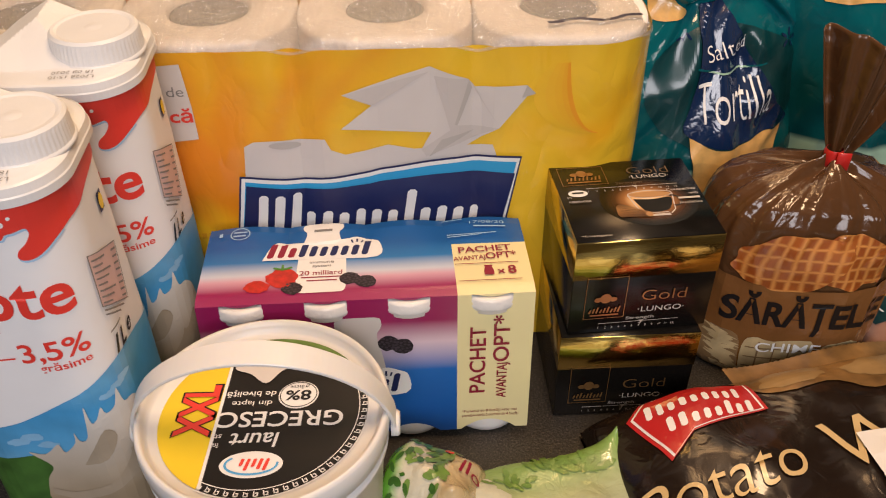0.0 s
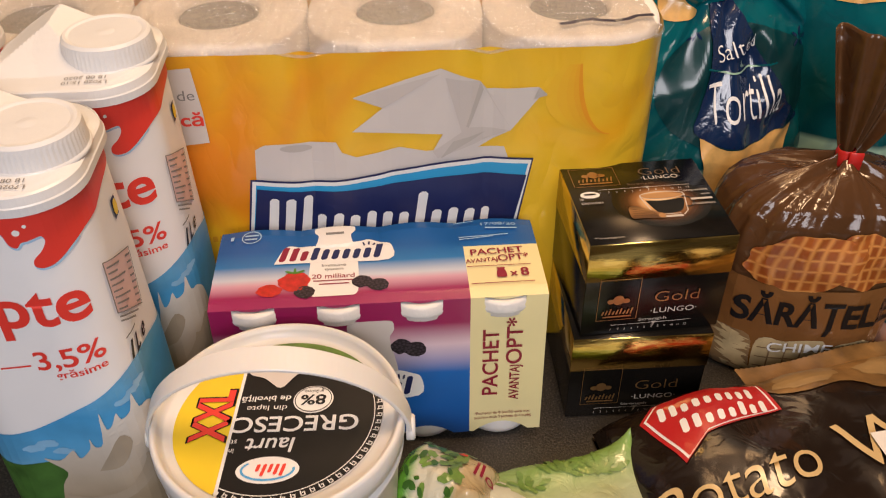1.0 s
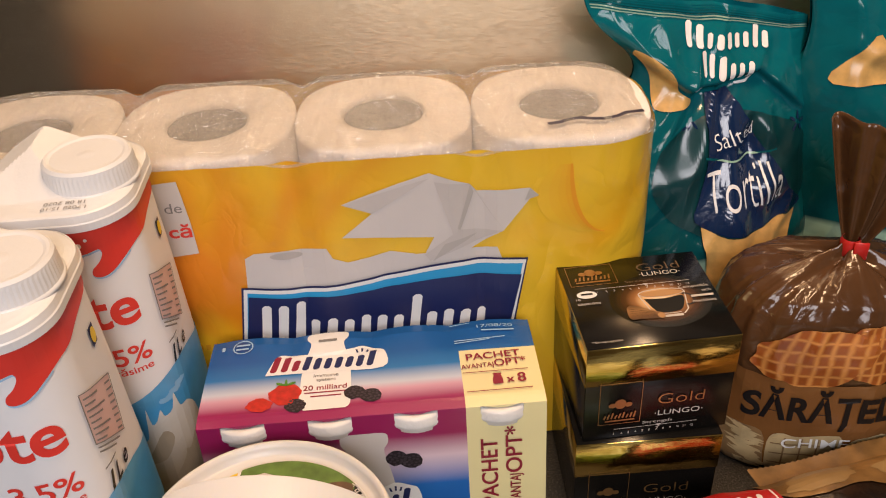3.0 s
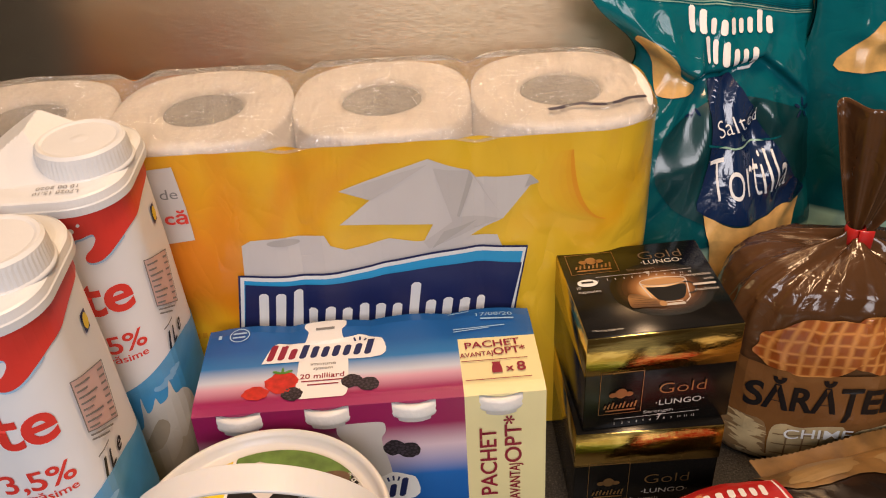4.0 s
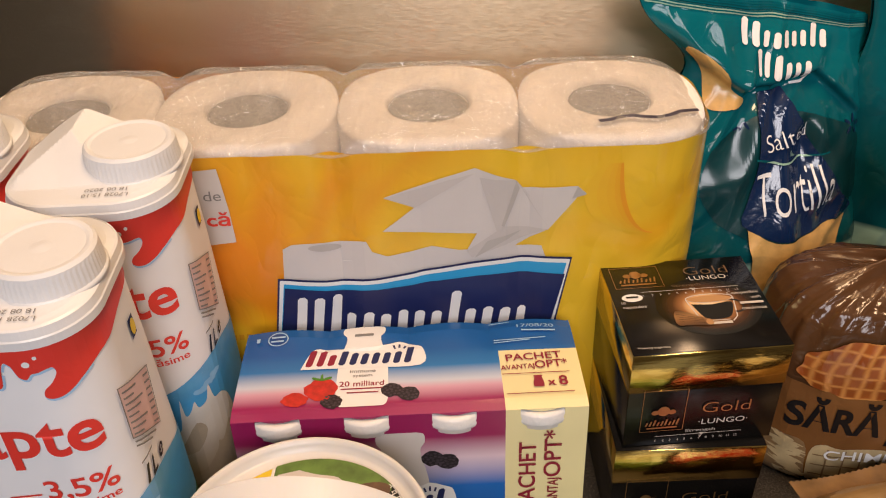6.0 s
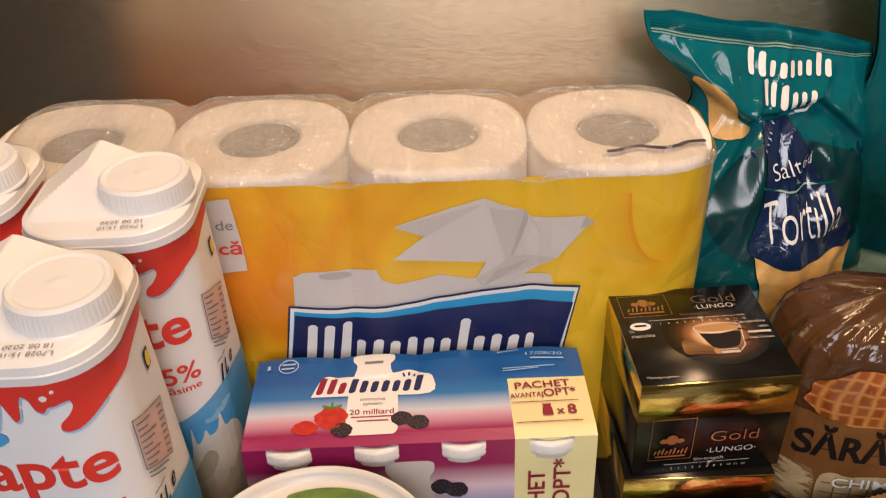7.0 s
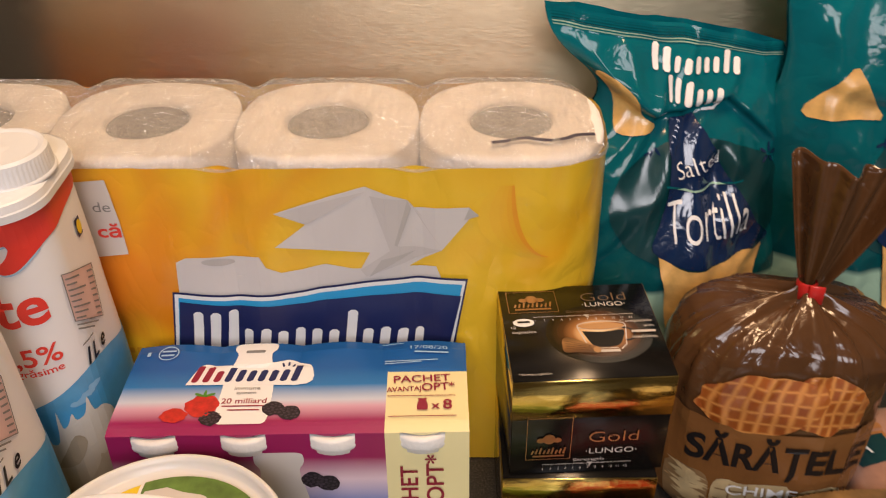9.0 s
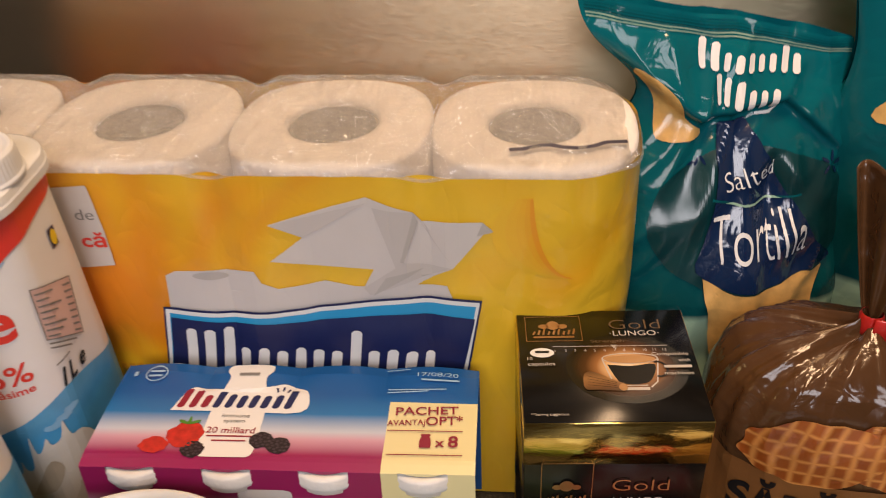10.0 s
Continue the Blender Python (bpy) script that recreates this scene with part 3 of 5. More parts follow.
def sleeve_bm():
    """Card sleeve with a crescent slot over each bottle at the front fold, and a scalloped back edge."""
    bm = bmesh.new()
    uvl = bm.loops.layers.uv.new("UVMap")
    hw = ACT_W / 2
    front_len = FRONT_LEN
    n = 480
    us = [-hw + ACT_W * i / n for i in range(n + 1)]
    # distance along the sleeve from the front bottom; slots are cut between the fold and a curve below and above it
    levels = [0, 0.02, 0.04, 0.06, 0.075] + [0.080 + 0.0003 * k for k in range(57)] + [0.099] + [0.105, 0.12, 0.1327, 0.15, 0.1565, 0.165, 0.20, 0.249]

    def slot(u):
        """Lower and upper edge of the slot at u, or None beside it."""
        w = ((u + 2 * 0.0412) % 0.0412 - 0.0206) / 0.0106
        if abs(w) > 1:
            return None
        return front_len - 0.0078 + 0.0014 * w ** 2 + 0.0022 * w ** 8, front_len - 0.0016 + 0.0030 * w ** 2 - 0.0014 * w ** 8

    def nearest(d):
        return min(range(len(levels)), key=lambda j: abs(levels[j] - d))

    grid, cuts = [[] for d in levels], []
    for u in us:
        own, cut = list(levels), None
        own[0] = 0.0065 * max(0.0, 1 - (((u + 2 * 0.0412) % 0.0412 - 0.0206) / 0.0150) ** 2)
        if slot(u):
            lo, hi = slot(u)
            cut = (nearest(lo), nearest(hi))
            own[cut[0]], own[cut[1]] = lo, hi
        cuts.append(cut)
        for j, d in enumerate(own):
            grid[j].append(bm.verts.new(sleeve_at(u, d)))
    for j in range(len(levels) - 1):
        dm = (levels[j] + levels[j + 1]) / 2
        for i in range(n):
            um = (us[i] + us[i + 1]) / 2
            a, b = cuts[i], cuts[i + 1]
            if a and b and max(a[0], b[0]) <= j < min(a[1], b[1]):
                continue
            f = bm.faces.new((grid[j][i], grid[j][i + 1], grid[j + 1][i + 1], grid[j + 1][i]))
            f.material_index = 1 if um > 0.0445 and dm < 0.1327 else 0
            for lp, (a, b) in zip(f.loops, ((i, j), (i + 1, j), (i + 1, j + 1), (i, j + 1))):
                lp[uvl].uv = (a / n, levels[b] / levels[-1])
    return bm


sl_bm = sleeve_bm()
TOTAL = 0.249


def q_(d):
    return d / TOTAL


BLUE_D, MAG, PINK = (0.010, 0.10, 0.34), (0.29, 0.010, 0.090), (0.72, 0.55, 0.62)
SLEEVE = banded("sleeve print", "Y", [(0.0, (0.008, 0.07, 0.28)), (q_(0.045), (0.008, 0.13, 0.46)), (q_(0.064), PINK), (q_(0.078), MAG), (q_(0.1005), MAG), (q_(0.1095), (0.60, 0.34, 0.44)), (q_(0.1140), (0.54, 0.58, 0.68)), (q_(0.1245), (0.020, 0.17, 0.44)), (q_(0.137), (0.006, 0.095, 0.33)), (1.0, BLUE_D)], 0.36, 0.25, 0.05)
sleeve = part("sleeve", sl_bm, SLEEVE, multi, "printed card sleeve, blue fading to purple", False)
sleeve.data.materials.append(paint("pale yellow card print", (0.79, 0.70, 0.37), 0.38, var=0.05, coat=0.2))
md = sleeve.modifiers.new("card", "SOLIDIFY")
md.thickness, md.offset = 0.0006, -1

# ---- coffee capsule boxes ----
BLACKC = paint("black coated card", (0.007, 0.006, 0.005), 0.20, var=0.2, scale=40, spec=0.35)
GOLD = paint("gold foil card", (0.80, 0.58, 0.17), 0.15, metal=1.0, var=0.3, scale=60, bump=0.0015, bscale=30, stretch=(0.6, 1, 1.6))


def coffee_box(m, label):
    th = thing("coffee_capsule_box", m, label, "coffee box", "stack of coffee boxes")
    hx, hy = 0.0373, 0.0347
    part("body", box_bm(-hx, hx, -hy, hy, 0.0006, 0.0612, 0.0005, 2), BLACKC, th, "black glossy card")
    e = 0.0004
    part("gold_band", box_bm(-hx - e, hx + e, -hy - e, hy + e, 0.0372, 0.0610, 0.0003, 1), GOLD, th, "mirror-like gold foil band round the upper half")
    part("top_panel", box_bm(-hx, hx, -hy, hy, 0.0608, 0.06155, 0.0002, 1), BLACKC, th)
    return th


# ---- bags: shared pillow shape ----


def crumple(u, v, seed, a, f=1.0):
    """Creases: ridged noise at two sizes."""
    n1 = 1 - math.hypot(noise.noise((u * 16 * f + v * 9 + seed, v * 13 * f - u * 6, seed)), 0.05) * 2.4
    n2 = 1 - math.hypot(noise.noise((u * 44 * f - v * 15, v * 30 * f + seed, seed + 3)), 0.07) * 2.4
    return a * (0.7 * n1 + 0.3 * n2)


def pillow(w, h, depth, seed, crease, lean=0.0, belly=0.45, seal=0.012, pinch=0.0, drop=0.0, slump=0.0):
    """Front and back of a bag that stands on its base: surf(x, z) for the front (-y) and the back."""
    def thick(u, z):
        k = max(0.0, min(1.0, z / h))
        prof = min(1.0, 0.35 + k * 3.0) * min(1.0, max(0.0, (1 - k - seal / h)) / (1 - belly)) ** 0.75
        side = max(0.0, 1 - (2 * u / w) ** 2) ** 0.55
        return depth * prof * side

    def edge(u, z):
        k = z / h
        waist = pinch * math.exp(-((k - 0.80) / 0.10) ** 2) if u < 0 else pinch * 0.4 * max(0.0, (k - 0.35) / 0.65)
        return 1 - waist + 0.03 * noise.noise((z * 12, seed, 1 if u > 0 else 2))

    def fold(u, z):
        """A slumped fold below the top print and two standing pleats down the middle."""
        line = 0.195 + 0.006 * math.sin(u * 60) - 0.55 * max(0.0, u - 0.030)
        d = z - line
        step = 0.0075 * math.tanh(d / 0.004) * math.exp(-abs(d) / 0.016) * max(0.0, 1 - (u / 0.072) ** 4)
        ups = sum(a * math.exp(-((u - c - 0.10 * (z - 0.13)) / q) ** 2) for a, c, q in ((0.0026, 0.004, 0.0060), (0.0026, 0.028, 0.0065), (-0.0015, 0.016, 0.006)))
        return slump * (step + ups * max(0.0, min(1.0, (0.190 - z) / 0.02)) * max(0.0, min(1.0, (z - 0.05) / 0.03)))

    def front(u, z):
        c = fold(u, z) + crumple(u, z, seed, crease) * min(1, max(0.15, (1 - abs(2 * u / w)) * 4))
        return Vector((u * edge(u, z), -thick(u, z) - c + lean * z, z - drop * (u / w + 0.5) * max(0, z / h) ** 3))

    def back(u, z):
        c = crumple(u, z, seed + 20, crease) * min(1, max(0.15, (1 - abs(2 * u / w)) * 4))
        return Vector((u * edge(u, z), thick(u, z) * 0.7 + c + lean * z + 0.0015, z - drop * (u / w + 0.5) * max(0, z / h) ** 3))

    return front, back
coffee = [
    coffee_box(pose(0.0975, 0.3740, 0.0, 0, 0, 3.5), "black and gold coffee capsule box at the bottom of a stack"),
    coffee_box(pose(0.0984, 0.3773, 0.0616, 0, 0, 6.5), "black and gold coffee capsule box on top of another"),
]

# ---- tortilla chip bags ----
TEAL = banded("teal bag print", "Y", [(0.0, (0.30, 0.47, 0.36)), (0.36, (0.30, 0.47, 0.36)), (0.375, (0.002, 0.060, 0.070)), (0.55, (0.002, 0.085, 0.100)), (1.0, (0.001, 0.135, 0.165))], 0.13, 0.22, 0.12, 0.0010, 40)
crinkle(TEAL, 20, 0.0032)
TEAL.node_tree.nodes["Principled BSDF"].inputs["Specular IOR Level"].default_value = 0.25


def chip_bag(m, w, h, depth, lean, seed, label, pinch=0.0, drop=0.0, slump=0.0):
    th = thing("tortilla_chip_bag", m, label, "snack bag", "tortilla chip bags")
    front, back = pillow(w, h, depth, seed, 0.0085, lean, 0.45, 0.012, pinch, drop, slump)
    part("front_sheet", sheet(front, -w / 2, w / 2, 0.0015, h, 200, 280), TEAL, th, "glossy creased teal film")
    part("back_sheet", sheet(back, w / 2, -w / 2, 0.0015, h, 50, 70), TEAL, th)
    ridges = []
    for k in range(6):
        z = h - 0.002 - 0.0017 * k
        ridges.append(rect(-w / 2 + 0.002, z - 0.0004, w / 2 - 0.002, z + 0.0004))
    lay("crimped_seal", ridges, front, TEAL, th, "crimped top seal", 0.0007, 0.003)
    return th, front


bag1, bag1_front = chip_bag(pose(0.156, 0.489, 0, 0, 0, 11), 0.150, 0.242, 0.042, 0.10, 3, "teal tortilla chip bag with a chip figure, leaning back", 0.42, 0.030, 1.0)
bag2, bag2_front = chip_bag(pose(0.291, 0.505, 0, 0, 0, 6), 0.168, 0.262, 0.040, 0.08, 11, "teal tortilla chip bag with one large chip printed", 0.08, 0.0, 0.4)

# ---- waffle bag ----
BROWN = paint("brown cellophane", (0.088, 0.040, 0.016), 0.17, var=0.3, scale=18, bump=0.002, bscale=40, coat=0.35, spec=0.3)
crinkle(BROWN, 22, 0.0035)
WAF_RX, WAF_RY = 0.0535, 0.037


def waffle_side(a, z):
    """a: degrees from the front, to the right."""
    prof = [(0.0, 0.90), (0.006, 0.97), (0.03, 1.0), (0.075, 1.01), (0.095, 0.99), (0.107, 0.95), (0.1145, 0.86), (0.1205, 0.68), (0.1250, 0.42), (0.129, 0.13), (0.132, 0.07)]
    k = prof[-1][1]
    for (z0, k0), (z1, k1) in zip(prof, prof[1:]):
        if z <= z1:
            q = (z - z0) / (z1 - z0)
            k = k0 + (k1 - k0) * max(0, q)
            break
    w = radians(a)
    sx, cy = math.sin(w), -math.cos(w)
    e = 2 / 2.8
    x = WAF_RX * math.copysign(abs(sx) ** e, sx)
    y = WAF_RY * math.copysign(abs(cy) ** e, cy)
    up = max(0.0, (z - 0.085) / 0.045)
    pleat = 1 + 0.055 * up * (0.6 - abs(math.sin(w * 7 + 2.6 * math.sin(w * 3 + 0.7)))) + 0.026 * up * (0.6 - abs(math.sin(w * 17 + 4 * math.sin(w * 5))))
    cr = crumple(a / 400, z, 7, 0.0018 + 0.0034 * min(1.0, up)) / 0.05
    lift = 0.004 * up * math.sin(w * 5 + 1)
    return Vector((x * k * (pleat + cr) + 0.0085 * up, y * k * (pleat + cr) + 0.001 * up, z + lift * (1 - k)))


waffles = thing("waffle_bag", pose(0.2005, 0.404, 0, 0, 0, -7), "brown cellophane bag of waffles tied with a red clip", "snack bag")
bm = sheet(waffle_side, -180, 180, 0.0, 0.132, 220, 90, True)
part("bag_body", bm, BROWN, waffles, "shiny brown printed cellophane")


def tail(u, v):
    """The gathered film above the tie, fanning out."""
    w = 0.004 + 0.050 * v ** 0.8
    x = 0.0085 + (u - 0.27) * w - 0.002 * v
    y = 0.001 + 0.010 * math.sin(u * 9 + 1) * v ** 0.7 + 0.004 * math.sin(u * 23) * v ** 0.6 + 0.010 * v
    return Vector((x, y, 0.128 + 0.067 * v + 0.003 * math.sin(u * 6) * v))


t_ob = part("gathered_neck", sheet(tail, 0, 1, 0, 1, 60, 30), BROWN, waffles, "fanned brown film above the tie")
md = t_ob.modifiers.new("film", "SOLIDIFY")
md.thickness = 0.0005
bm = lathe([(0.0040, 0.1262), (0.0050, 0.1272), (0.0048, 0.1310), (0.0052, 0.1350), (0.0044, 0.1368)], 18, 0.0085, 0.001)
tie = part("tie", bm, paint("red clip tape", (0.55, 0.02, 0.015), 0.35, coat=0.3), waffles, "red tape clip")
part("tie_flag", box_bm(0.0085, 0.0158, -0.0062, -0.0052, 0.1272, 0.1378, 0.0004, 1), MATS["red clip tape"], tie)


# ---- bags lying flat in front ----
def lying(w, h, thick, seed, lumps, crease, edge=0.004, tip=0.0, cut=0.0):
    def top(u, v):
        k = max(0.0, 1 - abs((2 * u - cut) / (w - cut)) ** 6) ** 0.5 * max(0.0, 1 - abs(2 * v / h) ** 8) ** 0.5
        z = edge + thick * k + lumps * k * noise.noise((u * 30 + seed, v * 30, seed)) + crumple(u, v, seed, crease) * (0.3 + 0.7 * k)
        z += tip * max(0.0, 2 * u / w) ** 5 * max(0.0, 2 * v / h) ** 5
        return Vector((u, v, max(z, 0.001)))

    def under(u, v):
        return Vector((u, v, 0.0008))

    return top, under


def lying_bag(name, m, w, h, thick, seed, lumps, crease, material, label, category, n=110, edge=0.004, tip=0.0, cut=0.0):
    th = thing(name, m, label, category)
    top, under = lying(w, h, thick, seed, lumps, crease, edge, tip, cut)
    bm = merged([sheet(top, cut - w / 2, w / 2, -h / 2, h / 2, n, int(1.3 * n * h / w)), sheet(under, w / 2, cut - w / 2, -h / 2, h / 2, 8, 8)])
    part("bag_film", bm, material, th, "creased printed plastic film")
    return th, top


DARKBAG = paint("dark brown bag print", (0.016, 0.009, 0.006), 0.22, var=0.3, scale=25, bump=0.0014, bscale=45, coat=0.4, spec=0.3)
crinkle(DARKBAG, 18, 0.0030)
GREENBAG = banded("green bag print", "Y", [(0.0, (0.60, 0.62, 0.50)), (0.62, (0.62, 0.64, 0.50)), (0.85, (0.50, 0.57, 0.32)), (1.0, (0.24, 0.40, 0.10))], 0.26, 0.5, 0.25, 0.001, 60, 0.10, 30)
crinkle(GREENBAG, 30, 0.0030)
SACHET = banded("sachet print", "X", [(0.0, (0.10, 0.36, 0.03)), (0.22, (0.14, 0.40, 0.05)), (0.34, (0.66, 0.64, 0.52)), (0.66, (0.62, 0.60, 0.46)), (0.74, (0.55, 0.43, 0.24)), (1.0, (0.55, 0.43, 0.24))], 0.24, 0.6, 0.15, 0.0015, 60, 0.12, 40)
crinkle(SACHET, 40, 0.0040)
potato, potato_top = lying_bag("potato_wedges_bag", pose(0.226, 0.266, 0, 0, 0, 13), 0.300, 0.176, 0.038, 5, 0.005, 0.0030, DARKBAG, "dark brown frozen potato bag lying flat", "food bag", 150, 0.004, 0.0, 0.016)
greens, greens_top = lying_bag("frozen_vegetable_bag", pose(0.050, 0.224, 0, 0, 0, 12), 0.112, 0.140, 0.015, 9, 0.008, 0.0035, GREENBAG, "light green vegetable bag lying on the worktop", "food bag", 110, 0.008, 0.022)
sachet, sachet_top = lying_bag("herb_sachet", pose(-0.008, 0.262, 0.0, 0, 0, -14), 0.052, 0.060, 0.024, 4, 0.014, 0.020, SACHET, "small crumpled green and white food sachet", "food bag", 60)
extra, extra_top = lying_bag("cold_cuts_pack", pose(0.300, 0.405, 0, 0, 0, 8), 0.120, 0.080, 0.020, 6, 0.005, 0.002, paint("pink food film", (0.45, 0.24, 0.17), 0.3, var=0.4, scale=60, coat=0.4), "flat pinkish food pack with a dark label", "food pack", 60)
# ---- print on the toilet paper pack ----
LGREY, MGREY, DGREY = (paint(n, c, 0.4, var=0.06) for n, c in (("light grey print", (0.62, 0.58, 0.55)), ("mid grey print", (0.55, 0.51, 0.48)), ("warm grey print", (0.46, 0.43, 0.40))))
CYAN = paint("cyan print", (0.02, 0.32, 0.62), 0.4, var=0.05)
ORANGE = paint("deep orange print", (0.81, 0.37, 0.016), 0.36, var=0.2, scale=50, coat=0.3)


def pk(x, y):
    """From the artwork's own sheet (units of about a third of a millimetre) to the pack's front."""
    return (0.0239 + 0.0002765 * (x - 609) - 0.00003 * (y - 333), 0.1704 - 0.00033 * (y - 333) - 0.0000185 * (x - 609))


def banner_top(u, dip):
    q = (u + 0.032) / 0.147
    return 0.1203 + 0.0085 * q - 0.0055 * math.sin(2 * math.pi * max(0.0, min(q * 0.95, 1))) * (0.75 if q < 0.5 else 0.55) - dip


def banner(grow, dip, floor_z):
    us = [-0.0312 - grow + (0.1462 + 2 * grow) * i / 24 for i in range(25)]
    pts = [(u, banner_top(u, dip)) for u in us]
    return poly(pts + [(0.105 + grow, floor_z), (-0.0395 - grow, floor_z)])


pack_paper = lay("printed_paper_sheet", [poly([pk(*p) for p in ((428, 500), (428, 433), (445, 424), (580, 413), (592, 432), (620, 440), (660, 430), (700, 418), (750, 424), (900, 412), (930, 470), (700, 490))])], pack_side, LGREY, tp, "pale grey printed paper roll", 0.0005, 0.006)
lay("printed_roll_hole", [oval(*pk(505, 428), 0.0085, 0.0022)], pack_side, DGREY, tp, "", 0.0009, 0.006)
lay("origami_bird", [poly([pk(*p) for p in ((609, 333), (700, 300), (765, 279), (838, 299), (852, 312), (947, 303), (965, 316), (950, 322), (908, 380), (850, 415), (785, 440), (762, 428), (780, 392), (609, 393), (665, 349))])], pack_side, LGREY, tp, "folded paper figure in pale grey", 0.0010, 0.006)
lay("origami_fold", [poly([pk(*p) for p in q]) for q in (((609, 333), (720, 300), (765, 288), (665, 349)), ((775, 294), (838, 299), (827, 376), (817, 392)), ((852, 312), (838, 299), (908, 378)), ((827, 378), (908, 380), (775, 436), (764, 424)))], pack_side, MGREY, tp, "", 0.0014, 0.006)
lay("origami_crease", [poly([pk(*p) for p in q]) for q in (((838, 299), (846, 312), (827, 378), (822, 376)), ((947, 303), (965, 316), (940, 324)), ((800, 404), (860, 385), (780, 436)))], pack_side, DGREY, tp, "", 0.0017, 0.006)
for k, (wide, col) in enumerate(((0.0200, (0.83, 0.49, 0.025)), (0.0140, (0.83, 0.465, 0.024)), (0.0090, (0.82, 0.44, 0.022)), (0.0050, (0.81, 0.40, 0.020)), (0.0022, (0.80, 0.33, 0.016)))):
    qs = [i / 14 for i in range(15)]
    line = [(0.1395 + 0.004 * q + 0.014 * q ** 2.5, 0.186 - 0.053 * q + 0.012 * q ** 4) for q in qs]
    back = [(x - wide * math.sin(math.pi * (0.12 + 0.88 * q)) ** 0.8 - 0.0002, z - 0.0006) for (x, z), q in zip(line, qs)]
    lay("swirl_print", poly(line + back[::-1]), pack_side, paint("orange swirl print", col, 0.36, coat=0.3) if k == 0 else paint("orange swirl print %d" % k, col, 0.36, coat=0.3), tp, "", 0.0003 + 0.00015 * k, 0.005)
lay("price_flag", [poly([(-0.082, 0.187), (-0.0545, 0.189), (-0.0522, 0.166), (-0.0515, 0.1465), (-0.066, 0.1452), (-0.082, 0.147)])], pack_side, LGREY, tp, "pale grey printed flag with words", 0.0007, 0.005)
lay("lettering", letters("de", -0.0632, 0.1715, 0.0058, 0.0085), pack_side, GREYP, tp, "", 0.0011, 0.004)
lay("lettering", letters("că", -0.0640, 0.1568, 0.0075, 0.0115, 0.02), pack_side, RED, tp, "", 0.0011, 0.004)
lay("banner_edge", banner(0.0028, -0.0026, 0.068), pack_side, NAVY, tp, "", 0.0016, 0.005)
lay("banner_rim", banner(0.0018, -0.0016, 0.069), pack_side, WHITEP, tp, "", 0.0020, 0.005)
lay("banner_stripe", banner(0.0, 0.0006, 0.070), pack_side, CYAN, tp, "", 0.0023, 0.005)
us = [-0.0310 + 0.1455 * i / 24 for i in range(25)]
lay("banner", poly([(u, banner_top(u, 0.0030 + 0.0045 * max(0, (u + 0.02) / 0.13))) for u in us] + [(0.1048, 0.071), (-0.0392, 0.071)]), pack_side, NAVY, tp, "navy banner with a plain white mark", 0.0026, 0.005)
mark = plain_mark(-0.0300, 0.0735, 0.1260, 0.0375, (1, 0.98, 1.02, 0.66, 0.68, 0.64, 0.70, 0.68, 0.66, 1.02, 0.68, 0.70, 0.66, 0.66), 0.14, 0.02, 0.58)
lay("banner_mark", mark, pack_side, WHITEP, tp, "plain white mark", 0.0030, 0.005)
lay("batch_number", [rect(-0.068 + 0.004 * i, 0.082, -0.0655 + 0.004 * i, 0.0855) for i in range(4)], pack_side, ORANGE, tp, "", 0.0008, 0.005)
INK = paint("dark purple pen ink", (0.02, 0.012, 0.035), 0.5)
lay("pen_mark", stroke([(0.1290, -0.0330), (0.135, -0.0315), (0.141, -0.0280), (0.1465, -0.0275), (0.151, -0.0300), (0.158, -0.0300), (0.165, -0.0275), (0.1700, -0.0250), (0.1790, -0.0235)], 0.0030), lambda u, v: Vector((u, v, 0.1997 + 0.0004 * math.sin(u * 300))), INK, tp, "dark pen line on the film", 0.0004)

# ---- print on the milk cartons ----
LBLUE = paint("pale blue print", (0.35, 0.55, 0.75), 0.42)
CLOUD = paint("cloud print", (0.24, 0.50, 0.76), 0.42, var=0.2, scale=90)
GRASS = paint("meadow print", (0.06, 0.17, 0.03), 0.42, var=0.5, scale=90)
MILKP = banded("poured milk print", "Y", [(0.0, (0.24, 0.18, 0.10)), (0.48, (0.33, 0.26, 0.17)), (0.64, (0.46, 0.39, 0.30)), (0.82, (0.57, 0.52, 0.45)), (1.0, (0.68, 0.66, 0.62))], 0.42, 0.0, 0.15, 0, 200, 0.10, 30)
MILKD = paint("shaded milk print", (0.41, 0.34, 0.25), 0.42, var=0.2, scale=45)
SKYPRINT = banded("sky print", "Y", [(0.0, (0.30, 0.55, 0.80)), (0.45, (0.10, 0.40, 0.72)), (0.85, (0.06, 0.34, 0.68)), (1.0, (0.12, 0.42, 0.74))], 0.42, 0.0, 0.3, 0, 200, 0.25, 45)
PINKP = paint("pink table print", (0.72, 0.50, 0.46), 0.42)
YEL = paint("yellow print", (0.80, 0.58, 0.02), 0.42)


